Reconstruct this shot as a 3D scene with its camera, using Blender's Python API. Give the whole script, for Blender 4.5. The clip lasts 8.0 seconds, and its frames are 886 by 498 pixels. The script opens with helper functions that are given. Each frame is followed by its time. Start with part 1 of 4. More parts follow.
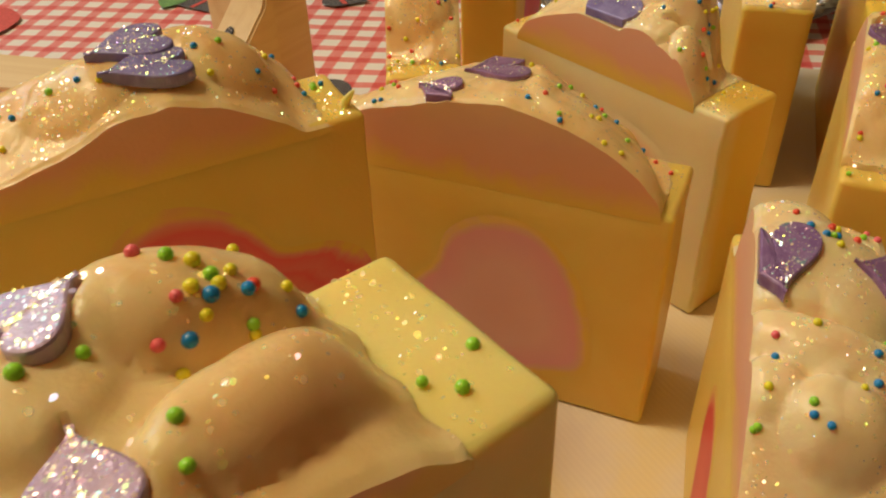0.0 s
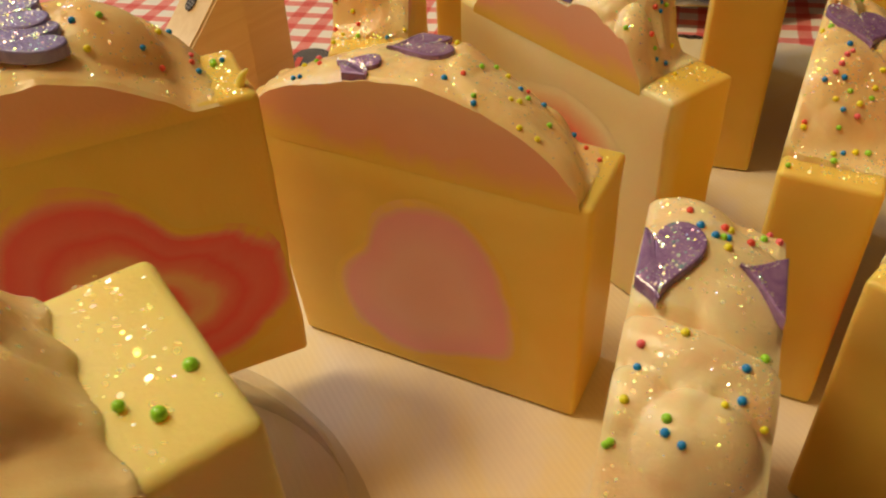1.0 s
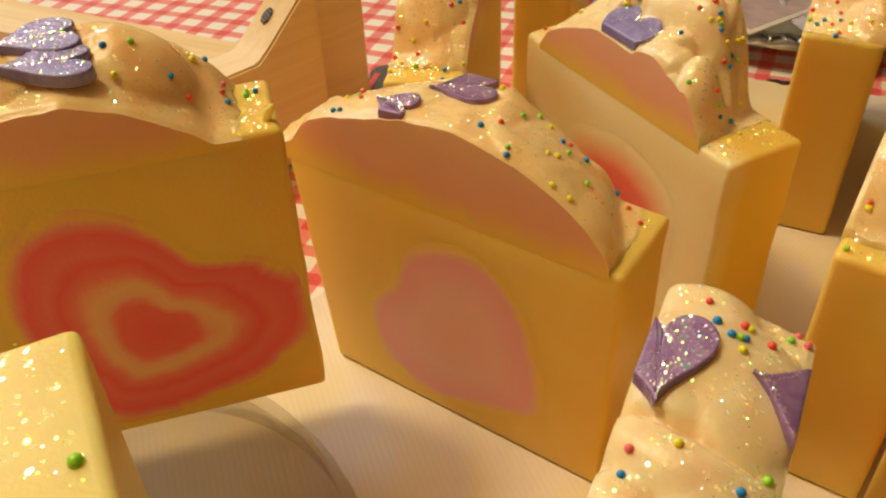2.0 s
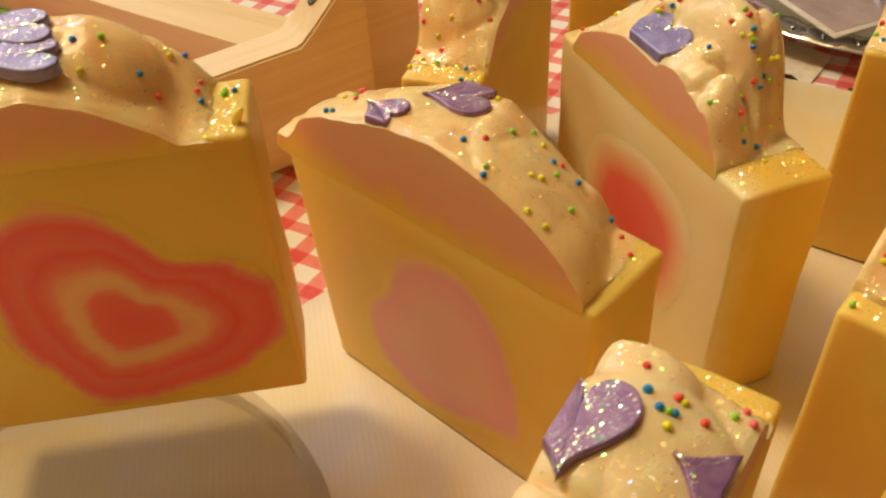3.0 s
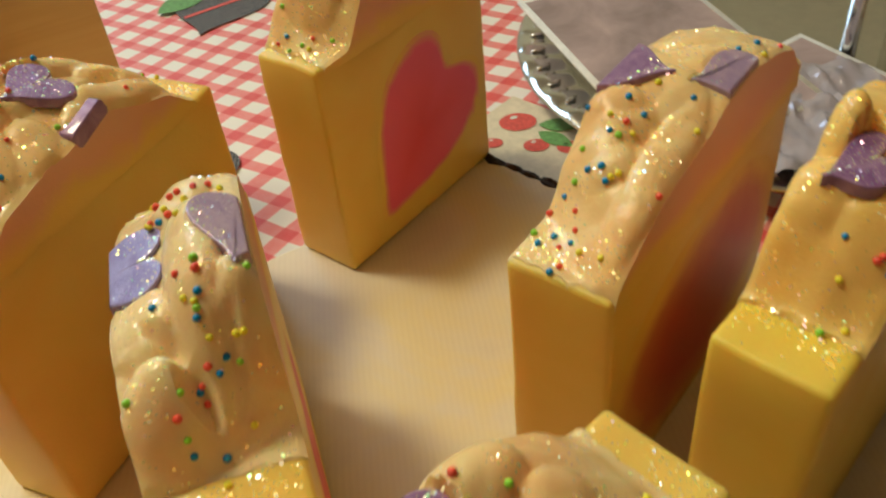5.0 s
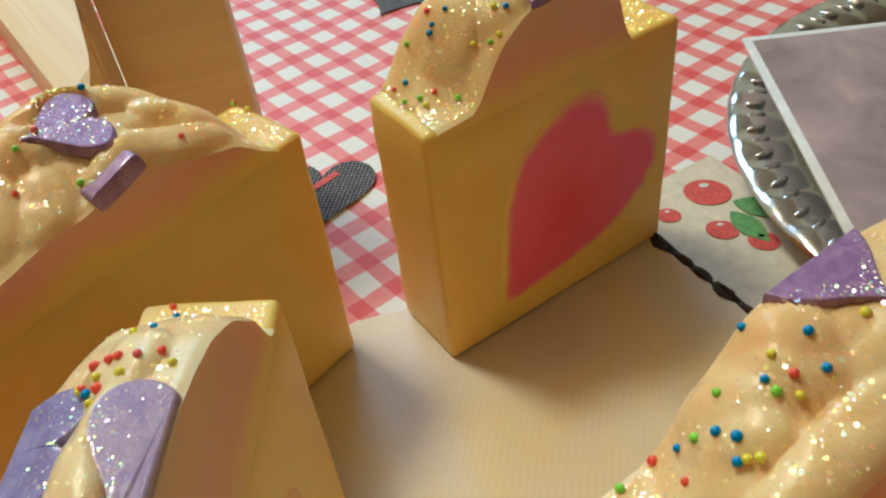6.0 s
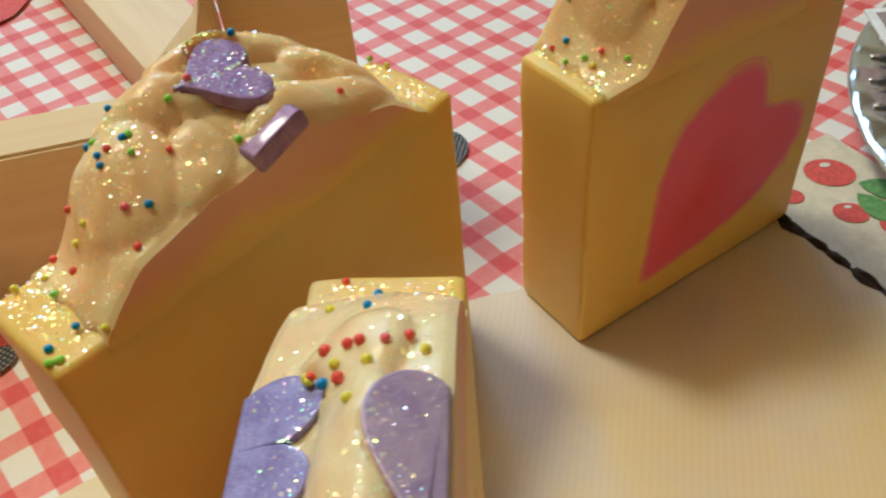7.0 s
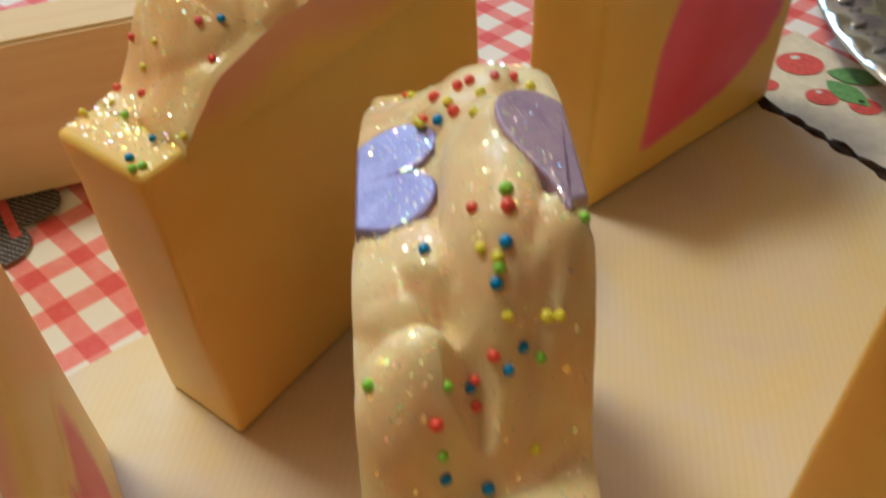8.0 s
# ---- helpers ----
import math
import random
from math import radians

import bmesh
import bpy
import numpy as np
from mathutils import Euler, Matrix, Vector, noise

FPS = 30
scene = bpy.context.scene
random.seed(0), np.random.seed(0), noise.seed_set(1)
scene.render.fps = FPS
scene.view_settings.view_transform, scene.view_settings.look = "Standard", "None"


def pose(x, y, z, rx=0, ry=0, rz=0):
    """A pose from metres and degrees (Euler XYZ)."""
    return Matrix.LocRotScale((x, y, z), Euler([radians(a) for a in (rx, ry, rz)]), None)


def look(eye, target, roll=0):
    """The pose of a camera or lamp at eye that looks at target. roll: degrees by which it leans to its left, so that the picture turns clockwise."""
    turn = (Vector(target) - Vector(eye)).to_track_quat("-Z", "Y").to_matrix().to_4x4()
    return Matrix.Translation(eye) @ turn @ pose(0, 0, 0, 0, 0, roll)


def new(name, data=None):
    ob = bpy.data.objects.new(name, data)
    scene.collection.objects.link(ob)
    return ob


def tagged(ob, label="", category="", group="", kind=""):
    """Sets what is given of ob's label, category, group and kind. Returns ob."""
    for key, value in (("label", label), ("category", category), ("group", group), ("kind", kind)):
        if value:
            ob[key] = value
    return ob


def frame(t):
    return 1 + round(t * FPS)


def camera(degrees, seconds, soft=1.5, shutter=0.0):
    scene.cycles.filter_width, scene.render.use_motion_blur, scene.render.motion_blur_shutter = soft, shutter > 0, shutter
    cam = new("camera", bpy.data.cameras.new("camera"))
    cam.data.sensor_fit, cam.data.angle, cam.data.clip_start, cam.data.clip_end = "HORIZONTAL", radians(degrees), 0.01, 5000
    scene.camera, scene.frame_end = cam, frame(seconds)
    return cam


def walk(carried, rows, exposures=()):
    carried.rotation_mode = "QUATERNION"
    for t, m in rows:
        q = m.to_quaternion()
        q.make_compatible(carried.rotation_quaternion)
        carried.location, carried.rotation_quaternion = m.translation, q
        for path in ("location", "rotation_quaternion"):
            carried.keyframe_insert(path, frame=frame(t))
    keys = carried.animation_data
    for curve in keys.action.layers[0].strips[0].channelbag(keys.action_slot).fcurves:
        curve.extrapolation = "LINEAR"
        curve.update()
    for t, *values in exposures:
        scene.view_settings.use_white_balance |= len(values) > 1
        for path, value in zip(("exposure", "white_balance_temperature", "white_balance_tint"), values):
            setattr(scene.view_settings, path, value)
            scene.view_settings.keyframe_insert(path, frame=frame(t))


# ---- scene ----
cam = camera(55.0, 8.0, soft=2.1, shutter=0.3)
ROWS = [
    (0.0, 0.0362, 0.1190, 0.1979, -5.39, -38.03, -1.97),
    (0.5, 0.0501, 0.1240, 0.2001, -2.73, -39.26, -3.00),
    (1.0, 0.0678, 0.1251, 0.1960, -1.86, -40.18, -2.65),
    (1.5, 0.0777, 0.1280, 0.1993, 0.79, -40.05, -2.50),
    (1.7, 0.0794, 0.1321, 0.1983, 2.67, -39.35, -2.21),
    (2.8, 0.1041, 0.1502, 0.2002, 14.52, -40.94, -3.48),
    (3.0, 0.1100, 0.1550, 0.2004, 15.26, -41.22, -3.55),
    (3.5, 0.1359, 0.1798, 0.1965, 16.55, -40.89, -4.72),
    (4.0, 0.1595, 0.2041, 0.1967, 17.43, -40.70, -5.62),
    (4.5, 0.1980, 0.2406, 0.1911, 16.82, -41.91, -5.08),
    (5.0, 0.2077, 0.2754, 0.1907, 20.82, -40.87, -6.43),
    (5.2, 0.2049, 0.2911, 0.1903, 23.97, -41.04, -5.43),
    (6.3, 0.2007, 0.3528, 0.1818, 41.77, -42.72, -8.65),
    (6.5, 0.1904, 0.3482, 0.1806, 39.93, -42.73, -7.05),
    (7.0, 0.1662, 0.3360, 0.1749, 39.27, -44.18, -6.04),
    (7.5, 0.1555, 0.3238, 0.1719, 40.35, -44.09, -6.95),
    (8.0, 0.1637, 0.3009, 0.1629, 33.39, -45.76, -3.46),
]
walk(cam, [(t, pose(x, y, z, 90 + pitch, 0, yaw) @ pose(0, 0, 0, 0, 0, roll)) for t, x, y, z, yaw, pitch, roll in ROWS],
     exposures=[(0.0, -0.38, 6100, 5), (1.0, -0.27, 6300, 5), (1.6, -0.07, 6300, 4), (3.0, -0.04, 6250, 5), (3.8, 0.00, 6050, 0), (4.5, -0.16, 5950, 0), (5.0, -0.16, 5350, -6), (6.3, -0.08, 4550, -5), (7.0, -0.15, 4600, -3), (8.0, -0.24, 4750, 1)])

# ---- light ----
world = bpy.data.worlds.new("world")
scene.world = world
world.use_nodes = True
world.node_tree.nodes["Background"].inputs[0].default_value = (1.0, 0.80, 0.56, 1)
world.node_tree.nodes["Background"].inputs[1].default_value = 0.20


def area_lamp(name, at, target, size, watts, colour):
    lamp = bpy.data.lights.new(name, "AREA")
    lamp.shape, lamp.size, lamp.energy, lamp.color = "DISK", size, watts, colour
    ob = new(name, lamp)
    ob.matrix_world = look(at, target)
    return ob


bulb = bpy.data.lights.new("ceiling_lamp", "POINT")
bulb.energy, bulb.color, bulb.shadow_soft_size = 52, (1.0, 0.76, 0.46), 0.15
new("ceiling_lamp", bulb).location = (-0.62, 0.49, 1.45)
area_lamp("window_light", (-1.50, 1.60, 1.50), (0.1, 0.4, 0.0), 1.35, 27, (0.74, 0.85, 1.0))


# ---- materials ----
def material(name):
    m = bpy.data.materials.new(name)
    m.use_nodes = True
    n = m.node_tree.nodes
    return m, n, m.node_tree.links, n["Principled BSDF"]


def coords(n, l, scale=1.0, kind="Object"):
    tc = n.new("ShaderNodeTexCoord")
    mp = n.new("ShaderNodeMapping")
    mp.inputs["Scale"].default_value = (scale,) * 3
    l.new(tc.outputs[kind], mp.inputs[0])
    return mp.outputs[0]


def noise_tex(n, l, vec, scale, detail=3.0, rough=0.55, warp=0.0):
    t = n.new("ShaderNodeTexNoise")
    t.inputs["Scale"].default_value, t.inputs["Detail"].default_value = scale, detail
    t.inputs["Roughness"].default_value, t.inputs["Distortion"].default_value = rough, warp
    l.new(vec, t.inputs["Vector"])
    return t.outputs["Fac"]


def ramp(n, l, fac, stops):
    r = n.new("ShaderNodeValToRGB")
    while len(r.color_ramp.elements) < len(stops):
        r.color_ramp.elements.new(0.5)
    for e, (p, c) in zip(r.color_ramp.elements, stops):
        e.position, e.color = p, (*c, 1)
    l.new(fac, r.inputs[0])
    return r.outputs[0]


def bump(n, l, bsdf, height, strength, distance):
    b = n.new("ShaderNodeBump")
    b.inputs["Strength"].default_value, b.inputs["Distance"].default_value = strength, distance
    l.new(height, b.inputs["Height"])
    l.new(b.outputs[0], bsdf.inputs["Normal"])


def shifted(n, l, vec):
    """Moves a pattern by a random step for each object, so that no two repeat."""
    info = n.new("ShaderNodeObjectInfo")
    add = n.new("ShaderNodeVectorMath")
    mul = n.new("ShaderNodeMath")
    mul.operation, mul.inputs[1].default_value = "MULTIPLY", 7.0
    l.new(info.outputs["Random"], mul.inputs[0])
    l.new(vec, add.inputs[0])
    l.new(mul.outputs[0], add.inputs[1])
    return add.outputs[0]


def math_node(n, l, op, a, b=None):
    x = n.new("ShaderNodeMath")
    x.operation = op
    for k, v in enumerate((a, b)):
        if v is None:
            continue
        if hasattr(v, "links"):
            l.new(v, x.inputs[k])
        else:
            x.inputs[k].default_value = v
    return x.outputs[0]


def soap_mat(name, stops, scale=28.0, rough=0.42, sss=0.55, grain=0.25, warp=0.6):
    m, n, l, b = material(name)
    vec = shifted(n, l, coords(n, l))
    l.new(ramp(n, l, noise_tex(n, l, vec, scale, 4, 0.5, warp), stops), b.inputs["Base Color"])
    b.inputs["Roughness"].default_value = rough
    b.inputs["Specular IOR Level"].default_value = 0.35
    b.inputs["Subsurface Weight"].default_value = sss
    b.inputs["Subsurface Radius"].default_value = (1.0, 0.58, 0.22)
    b.inputs["Subsurface Scale"].default_value = 0.0055
    bump(n, l, b, noise_tex(n, l, vec, 900, 5, 0.6), grain, 0.0004)
    return m


CREAM = soap_mat("cream_soap", [(0.3, (0.855, 0.56, 0.10)), (0.7, (0.885, 0.64, 0.155))], rough=0.38)
PALE = soap_mat("pale_soap", [(0.3, (0.89, 0.68, 0.16)), (0.7, (0.92, 0.76, 0.27))], rough=0.36)
FROST = soap_mat("peach_frosting_soap", [(0.3, (0.88, 0.56, 0.24)), (0.5, (0.90, 0.65, 0.31)), (0.75, (0.93, 0.76, 0.40))], 60, 0.22, 0.5, 0.35, 1.2)
FROST_PALE = soap_mat("pale_frosting_soap", [(0.3, (0.88, 0.60, 0.31)), (0.55, (0.92, 0.74, 0.42)), (0.8, (0.94, 0.83, 0.53))], 60, 0.20, 0.5, 0.35, 1.2)


def lit_face_mat():
    """One cut face's lit paleness painted as ivory, fading through the thickness to yellow cream."""
    m = soap_mat("lit_ivory_and_yellow_soap", [(0.3, (0.90, 0.73, 0.35)), (0.7, (0.92, 0.79, 0.45))], rough=0.36)
    n, l = m.node_tree.nodes, m.node_tree.links
    b = n["Principled BSDF"]
    ivory = b.inputs["Base Color"].links[0].from_socket
    vec = coords(n, l)
    sep = n.new("ShaderNodeSeparateXYZ")
    l.new(vec, sep.inputs[0])
    wob = math_node(n, l, "MULTIPLY", math_node(n, l, "SUBTRACT", noise_tex(n, l, vec, 60, 3), 0.5), 0.008)
    deep = n.new("ShaderNodeMapRange")
    deep.inputs[1].default_value, deep.inputs[2].default_value = 0.0010, 0.0080
    l.new(math_node(n, l, "ADD", sep.outputs[1], wob), deep.inputs[0])
    mix = n.new("ShaderNodeMixRGB")
    l.new(deep.outputs[0], mix.inputs[0])
    l.new(ivory, mix.inputs[1])
    mix.inputs[2].default_value = (0.88, 0.62, 0.12, 1)
    l.new(mix.outputs[0], b.inputs["Base Color"])
    return m


LIT_IVORY = lit_face_mat()


def cut_mat():
    """The cut side of the top: cream below, a bled rosy layer, peach above."""
    m, n, l, b = material("cut_frosting_soap")
    base = coords(n, l)
    vec = shifted(n, l, base)
    sep = n.new("ShaderNodeSeparateXYZ")
    l.new(base, sep.inputs[0])
    z = math_node(n, l, "MULTIPLY", math_node(n, l, "SUBTRACT", sep.outputs[2], 0.0745), 1 / 0.024)
    wob = math_node(n, l, "MULTIPLY", math_node(n, l, "SUBTRACT", noise_tex(n, l, vec, 45, 4, 0.55, 1.0), 0.5), 0.55)
    l.new(ramp(n, l, math_node(n, l, "ADD", z, wob), [(0.02, (0.875, 0.58, 0.10)), (0.28, (0.84, 0.42, 0.24)), (0.55, (0.84, 0.46, 0.30)), (0.95, (0.87, 0.55, 0.31))]), b.inputs["Base Color"])
    b.inputs["Roughness"].default_value = 0.45
    b.inputs["Subsurface Weight"].default_value = 0.2
    b.inputs["Subsurface Radius"].default_value = (1.0, 0.58, 0.22)
    b.inputs["Subsurface Scale"].default_value = 0.0055
    bump(n, l, b, noise_tex(n, l, vec, 900, 5, 0.6), 0.2, 0.0004)
    return m


CUT = cut_mat()


def inlay_mat(name, stops, scale=45.0, spread=0.10):
    """Coloured soap set into the cream: stops run from its rim (0) to its middle (1), with a ragged, bled border."""
    m, n, l, b = material(name)
    vec = shifted(n, l, coords(n, l))
    at = n.new("ShaderNodeAttribute")
    at.attribute_name = "rim"
    wob = math_node(n, l, "MULTIPLY", math_node(n, l, "SUBTRACT", noise_tex(n, l, vec, scale, 4, 0.6, 1.0), 0.5), spread * 4)
    l.new(ramp(n, l, math_node(n, l, "ADD", at.outputs["Fac"], wob), stops), b.inputs["Base Color"])
    b.inputs["Roughness"].default_value = 0.42
    b.inputs["Subsurface Weight"].default_value = 0.2
    b.inputs["Subsurface Radius"].default_value = (1.0, 0.58, 0.22)
    b.inputs["Subsurface Scale"].default_value = 0.0055
    bump(n, l, b, noise_tex(n, l, vec, 900, 5, 0.6), 0.25, 0.0004)
    return m


EDGE = (0.875, 0.58, 0.10)
RED = inlay_mat("red_inlay", [(0.0, EDGE), (0.10, (0.78, 0.30, 0.13)), (0.20, (0.74, 0.05, 0.06)), (1.0, (0.80, 0.09, 0.09))])
BLED_RED = inlay_mat("bled_red_inlay", [(0.0, (0.91, 0.76, 0.40)), (0.16, (0.90, 0.56, 0.28)), (0.40, (0.87, 0.18, 0.12)), (1.0, (0.84, 0.11, 0.09))], 40, 0.05)
PINK = inlay_mat("pink_inlay", [(0.0, EDGE), (0.06, (0.83, 0.50, 0.32)), (0.13, (0.86, 0.40, 0.45)), (0.5, (0.87, 0.51, 0.49)), (1.0, (0.86, 0.48, 0.43))], 30, 0.06)
ROSE = inlay_mat("rose_inlay", [(0.0, EDGE), (0.05, (0.82, 0.30, 0.22)), (0.11, (0.84, 0.11, 0.27)), (0.5, (0.82, 0.09, 0.20)), (1.0, (0.76, 0.045, 0.10))], 40, 0.05)
SWIRL = inlay_mat("swirled_red_inlay", [(0.0, EDGE), (0.06, (0.85, 0.30, 0.22)), (0.13, (0.86, 0.12, 0.15)), (0.28, (0.86, 0.18, 0.19)), (0.36, (0.85, 0.11, 0.14)), (0.46, (0.86, 0.22, 0.20)), (0.56, (0.87, 0.52, 0.28)), (0.64, (0.86, 0.45, 0.28)), (0.72, (0.85, 0.16, 0.16)), (1.0, (0.85, 0.11, 0.14))], 30, 0.09)


def heart_mat(name, stops):
    m, n, l, b = material(name)
    vec = shifted(n, l, coords(n, l))
    l.new(ramp(n, l, noise_tex(n, l, vec, 220, 3, 0.5, 1.0), stops), b.inputs["Base Color"])
    b.inputs["Roughness"].default_value = 0.24
    b.inputs["Metallic"].default_value = 0.15
    b.inputs["Coat Weight"].default_value = 0.4
    bump(n, l, b, noise_tex(n, l, vec, 1500, 4, 0.7), 0.5, 0.0004)
    return m


YELLOW = soap_mat("yellow_soap", [(0.3, (0.88, 0.60, 0.055)), (0.7, (0.91, 0.69, 0.11))])
YELLOW_FROST = soap_mat("yellow_frosting_soap", [(0.3, (0.88, 0.56, 0.14)), (0.55, (0.90, 0.62, 0.20)), (0.8, (0.92, 0.72, 0.24))], 60, 0.22, 0.5, 0.35, 1.2)
DEEP = inlay_mat("deep_red_inlay", [(0.0, EDGE), (0.2, (0.66, 0.22, 0.08)), (0.5, (0.56, 0.07, 0.05)), (1.0, (0.50, 0.05, 0.045))], 30, 0.10)
PURPLE = heart_mat("purple_mica_soap", [(0.35, (0.25, 0.12, 0.32)), (0.7, (0.40, 0.24, 0.46))])
LILAC = heart_mat("lilac_mica_soap", [(0.35, (0.42, 0.30, 0.52)), (0.7, (0.56, 0.42, 0.58))])
BLUE_HEART = heart_mat("blue_violet_mica_soap", [(0.35, (0.23, 0.19, 0.48)), (0.7, (0.33, 0.30, 0.64))])
TEAL_HEART = heart_mat("teal_purple_mica_soap", [(0.40, (0.25, 0.13, 0.34)), (0.60, (0.34, 0.22, 0.44)), (0.68, (0.10, 0.34, 0.34))])


def sprinkle_mat(name, colour):
    m, n, l, b = material(name)
    vec = shifted(n, l, coords(n, l))
    dark = tuple(c * 0.85 for c in colour)
    b.inputs["Subsurface Weight"].default_value = 0.5
    b.inputs["Subsurface Radius"].default_value = (1.0, 0.8, 0.7)
    b.inputs["Subsurface Scale"].default_value = 0.0006
    l.new(ramp(n, l, noise_tex(n, l, vec, 700, 2), [(0.3, dark), (0.65, colour)]), b.inputs["Base Color"])
    b.inputs["Roughness"].default_value = 0.28
    bump(n, l, b, noise_tex(n, l, vec, 2500, 2), 0.3, 0.0002)
    return m


SPRINKLE = {
    "r": sprinkle_mat("red_sugar", (0.92, 0.11, 0.06)),
    "p": sprinkle_mat("pink_sugar", (0.94, 0.17, 0.20)),
    "b": sprinkle_mat("blue_sugar", (0.02, 0.30, 0.72)),
    "g": sprinkle_mat("green_sugar", (0.38, 0.80, 0.04)),
    "y": sprinkle_mat("yellow_sugar", (0.95, 0.85, 0.03)),
}


def glitter_mat():
    """Thin clear film flakes: light passes, and a tinted glint comes back."""
    m, n, l, b = material("iridescent_glitter")
    g = n.new("ShaderNodeNewGeometry")
    tint = ramp(n, l, g.outputs["Random Per Island"], [(0.0, (0.50, 0.50, 0.46)), (0.20, (0.50, 0.46, 0.10)), (0.38, (0.20, 0.50, 0.12)), (0.56, (0.22, 0.40, 0.52)), (0.72, (0.50, 0.26, 0.42)), (0.86, (0.50, 0.48, 0.34)), (1.0, (0.50, 0.50, 0.50))])
    gloss = n.new("ShaderNodeBsdfGlossy")
    gloss.inputs["Roughness"].default_value = 0.30
    l.new(tint, gloss.inputs["Color"])
    clear = n.new("ShaderNodeBsdfTransparent")
    clear.inputs["Color"].default_value = (0.96, 0.96, 0.94, 1)
    both = n.new("ShaderNodeAddShader")
    l.new(clear.outputs[0], both.inputs[0])
    l.new(gloss.outputs[0], both.inputs[1])
    l.new(both.outputs[0], n["Material Output"].inputs["Surface"])
    return m


GLITTER = glitter_mat()


def wood_mat(name, dark, light, along=(3.0, 60.0, 60.0)):
    m, n, l, b = material(name)
    tc = n.new("ShaderNodeTexCoord")
    mp = n.new("ShaderNodeMapping")
    mp.inputs["Scale"].default_value = along
    l.new(tc.outputs["Object"], mp.inputs[0])
    f = noise_tex(n, l, mp.outputs[0], 3.0, 6, 0.6, 0.8)
    l.new(ramp(n, l, f, [(0.25, dark), (0.6, light), (0.9, tuple(c * 0.9 for c in light))]), b.inputs["Base Color"])
    b.inputs["Roughness"].default_value = 0.55
    bump(n, l, b, f, 0.25, 0.0008)
    return m


PINE = wood_mat("pale_pine", (0.74, 0.54, 0.28), (0.82, 0.64, 0.37))


def board_mat():
    """Pale sawn softwood: fine saw lines across, blotches of yellow resin and greyer patches."""
    m, n, l, b = material("pale_sawn_board")
    vec = coords(n, l)
    blotch = ramp(n, l, noise_tex(n, l, vec, 16, 4, 0.6, 0.8), [(0.30, (0.70, 0.61, 0.51)), (0.45, (0.77, 0.67, 0.51)), (0.58, (0.79, 0.66, 0.38)), (0.75, (0.83, 0.75, 0.59))])
    tc = n.new("ShaderNodeTexCoord")
    mp = n.new("ShaderNodeMapping")
    mp.inputs["Rotation"].default_value = (0, 0, radians(-24))
    l.new(tc.outputs["Object"], mp.inputs[0])
    saw = n.new("ShaderNodeTexWave")
    saw.inputs["Scale"].default_value, saw.inputs["Distortion"].default_value = 170, 1.6
    saw.inputs["Detail"].default_value, saw.inputs["Detail Scale"].default_value = 3, 0.5
    l.new(mp.outputs[0], saw.inputs["Vector"])
    lines = math_node(n, l, "MULTIPLY", saw.outputs["Fac"], noise_tex(n, l, vec, 24, 3))
    mix = n.new("ShaderNodeMixRGB")
    mix.blend_type = "MULTIPLY"
    mix.inputs[0].default_value = 0.13
    l.new(blotch, mix.inputs[1])
    l.new(ramp(n, l, lines, [(0.0, (1, 1, 1)), (0.7, (0.74, 0.70, 0.66))]), mix.inputs[2])
    l.new(mix.outputs[0], b.inputs["Base Color"])
    b.inputs["Roughness"].default_value = 0.6
    bump(n, l, b, lines, 0.15, 0.0004)
    return m


BOARD = board_mat()


def bark_mat():
    m, n, l, b = material("dark_bark")
    f = noise_tex(n, l, coords(n, l), 300, 5)
    l.new(ramp(n, l, f, [(0.3, (0.012, 0.008, 0.006)), (0.7, (0.07, 0.04, 0.025))]), b.inputs["Base Color"])
    b.inputs["Roughness"].default_value = 0.85
    bump(n, l, b, f, 0.8, 0.002)
    return m


BARK = bark_mat()


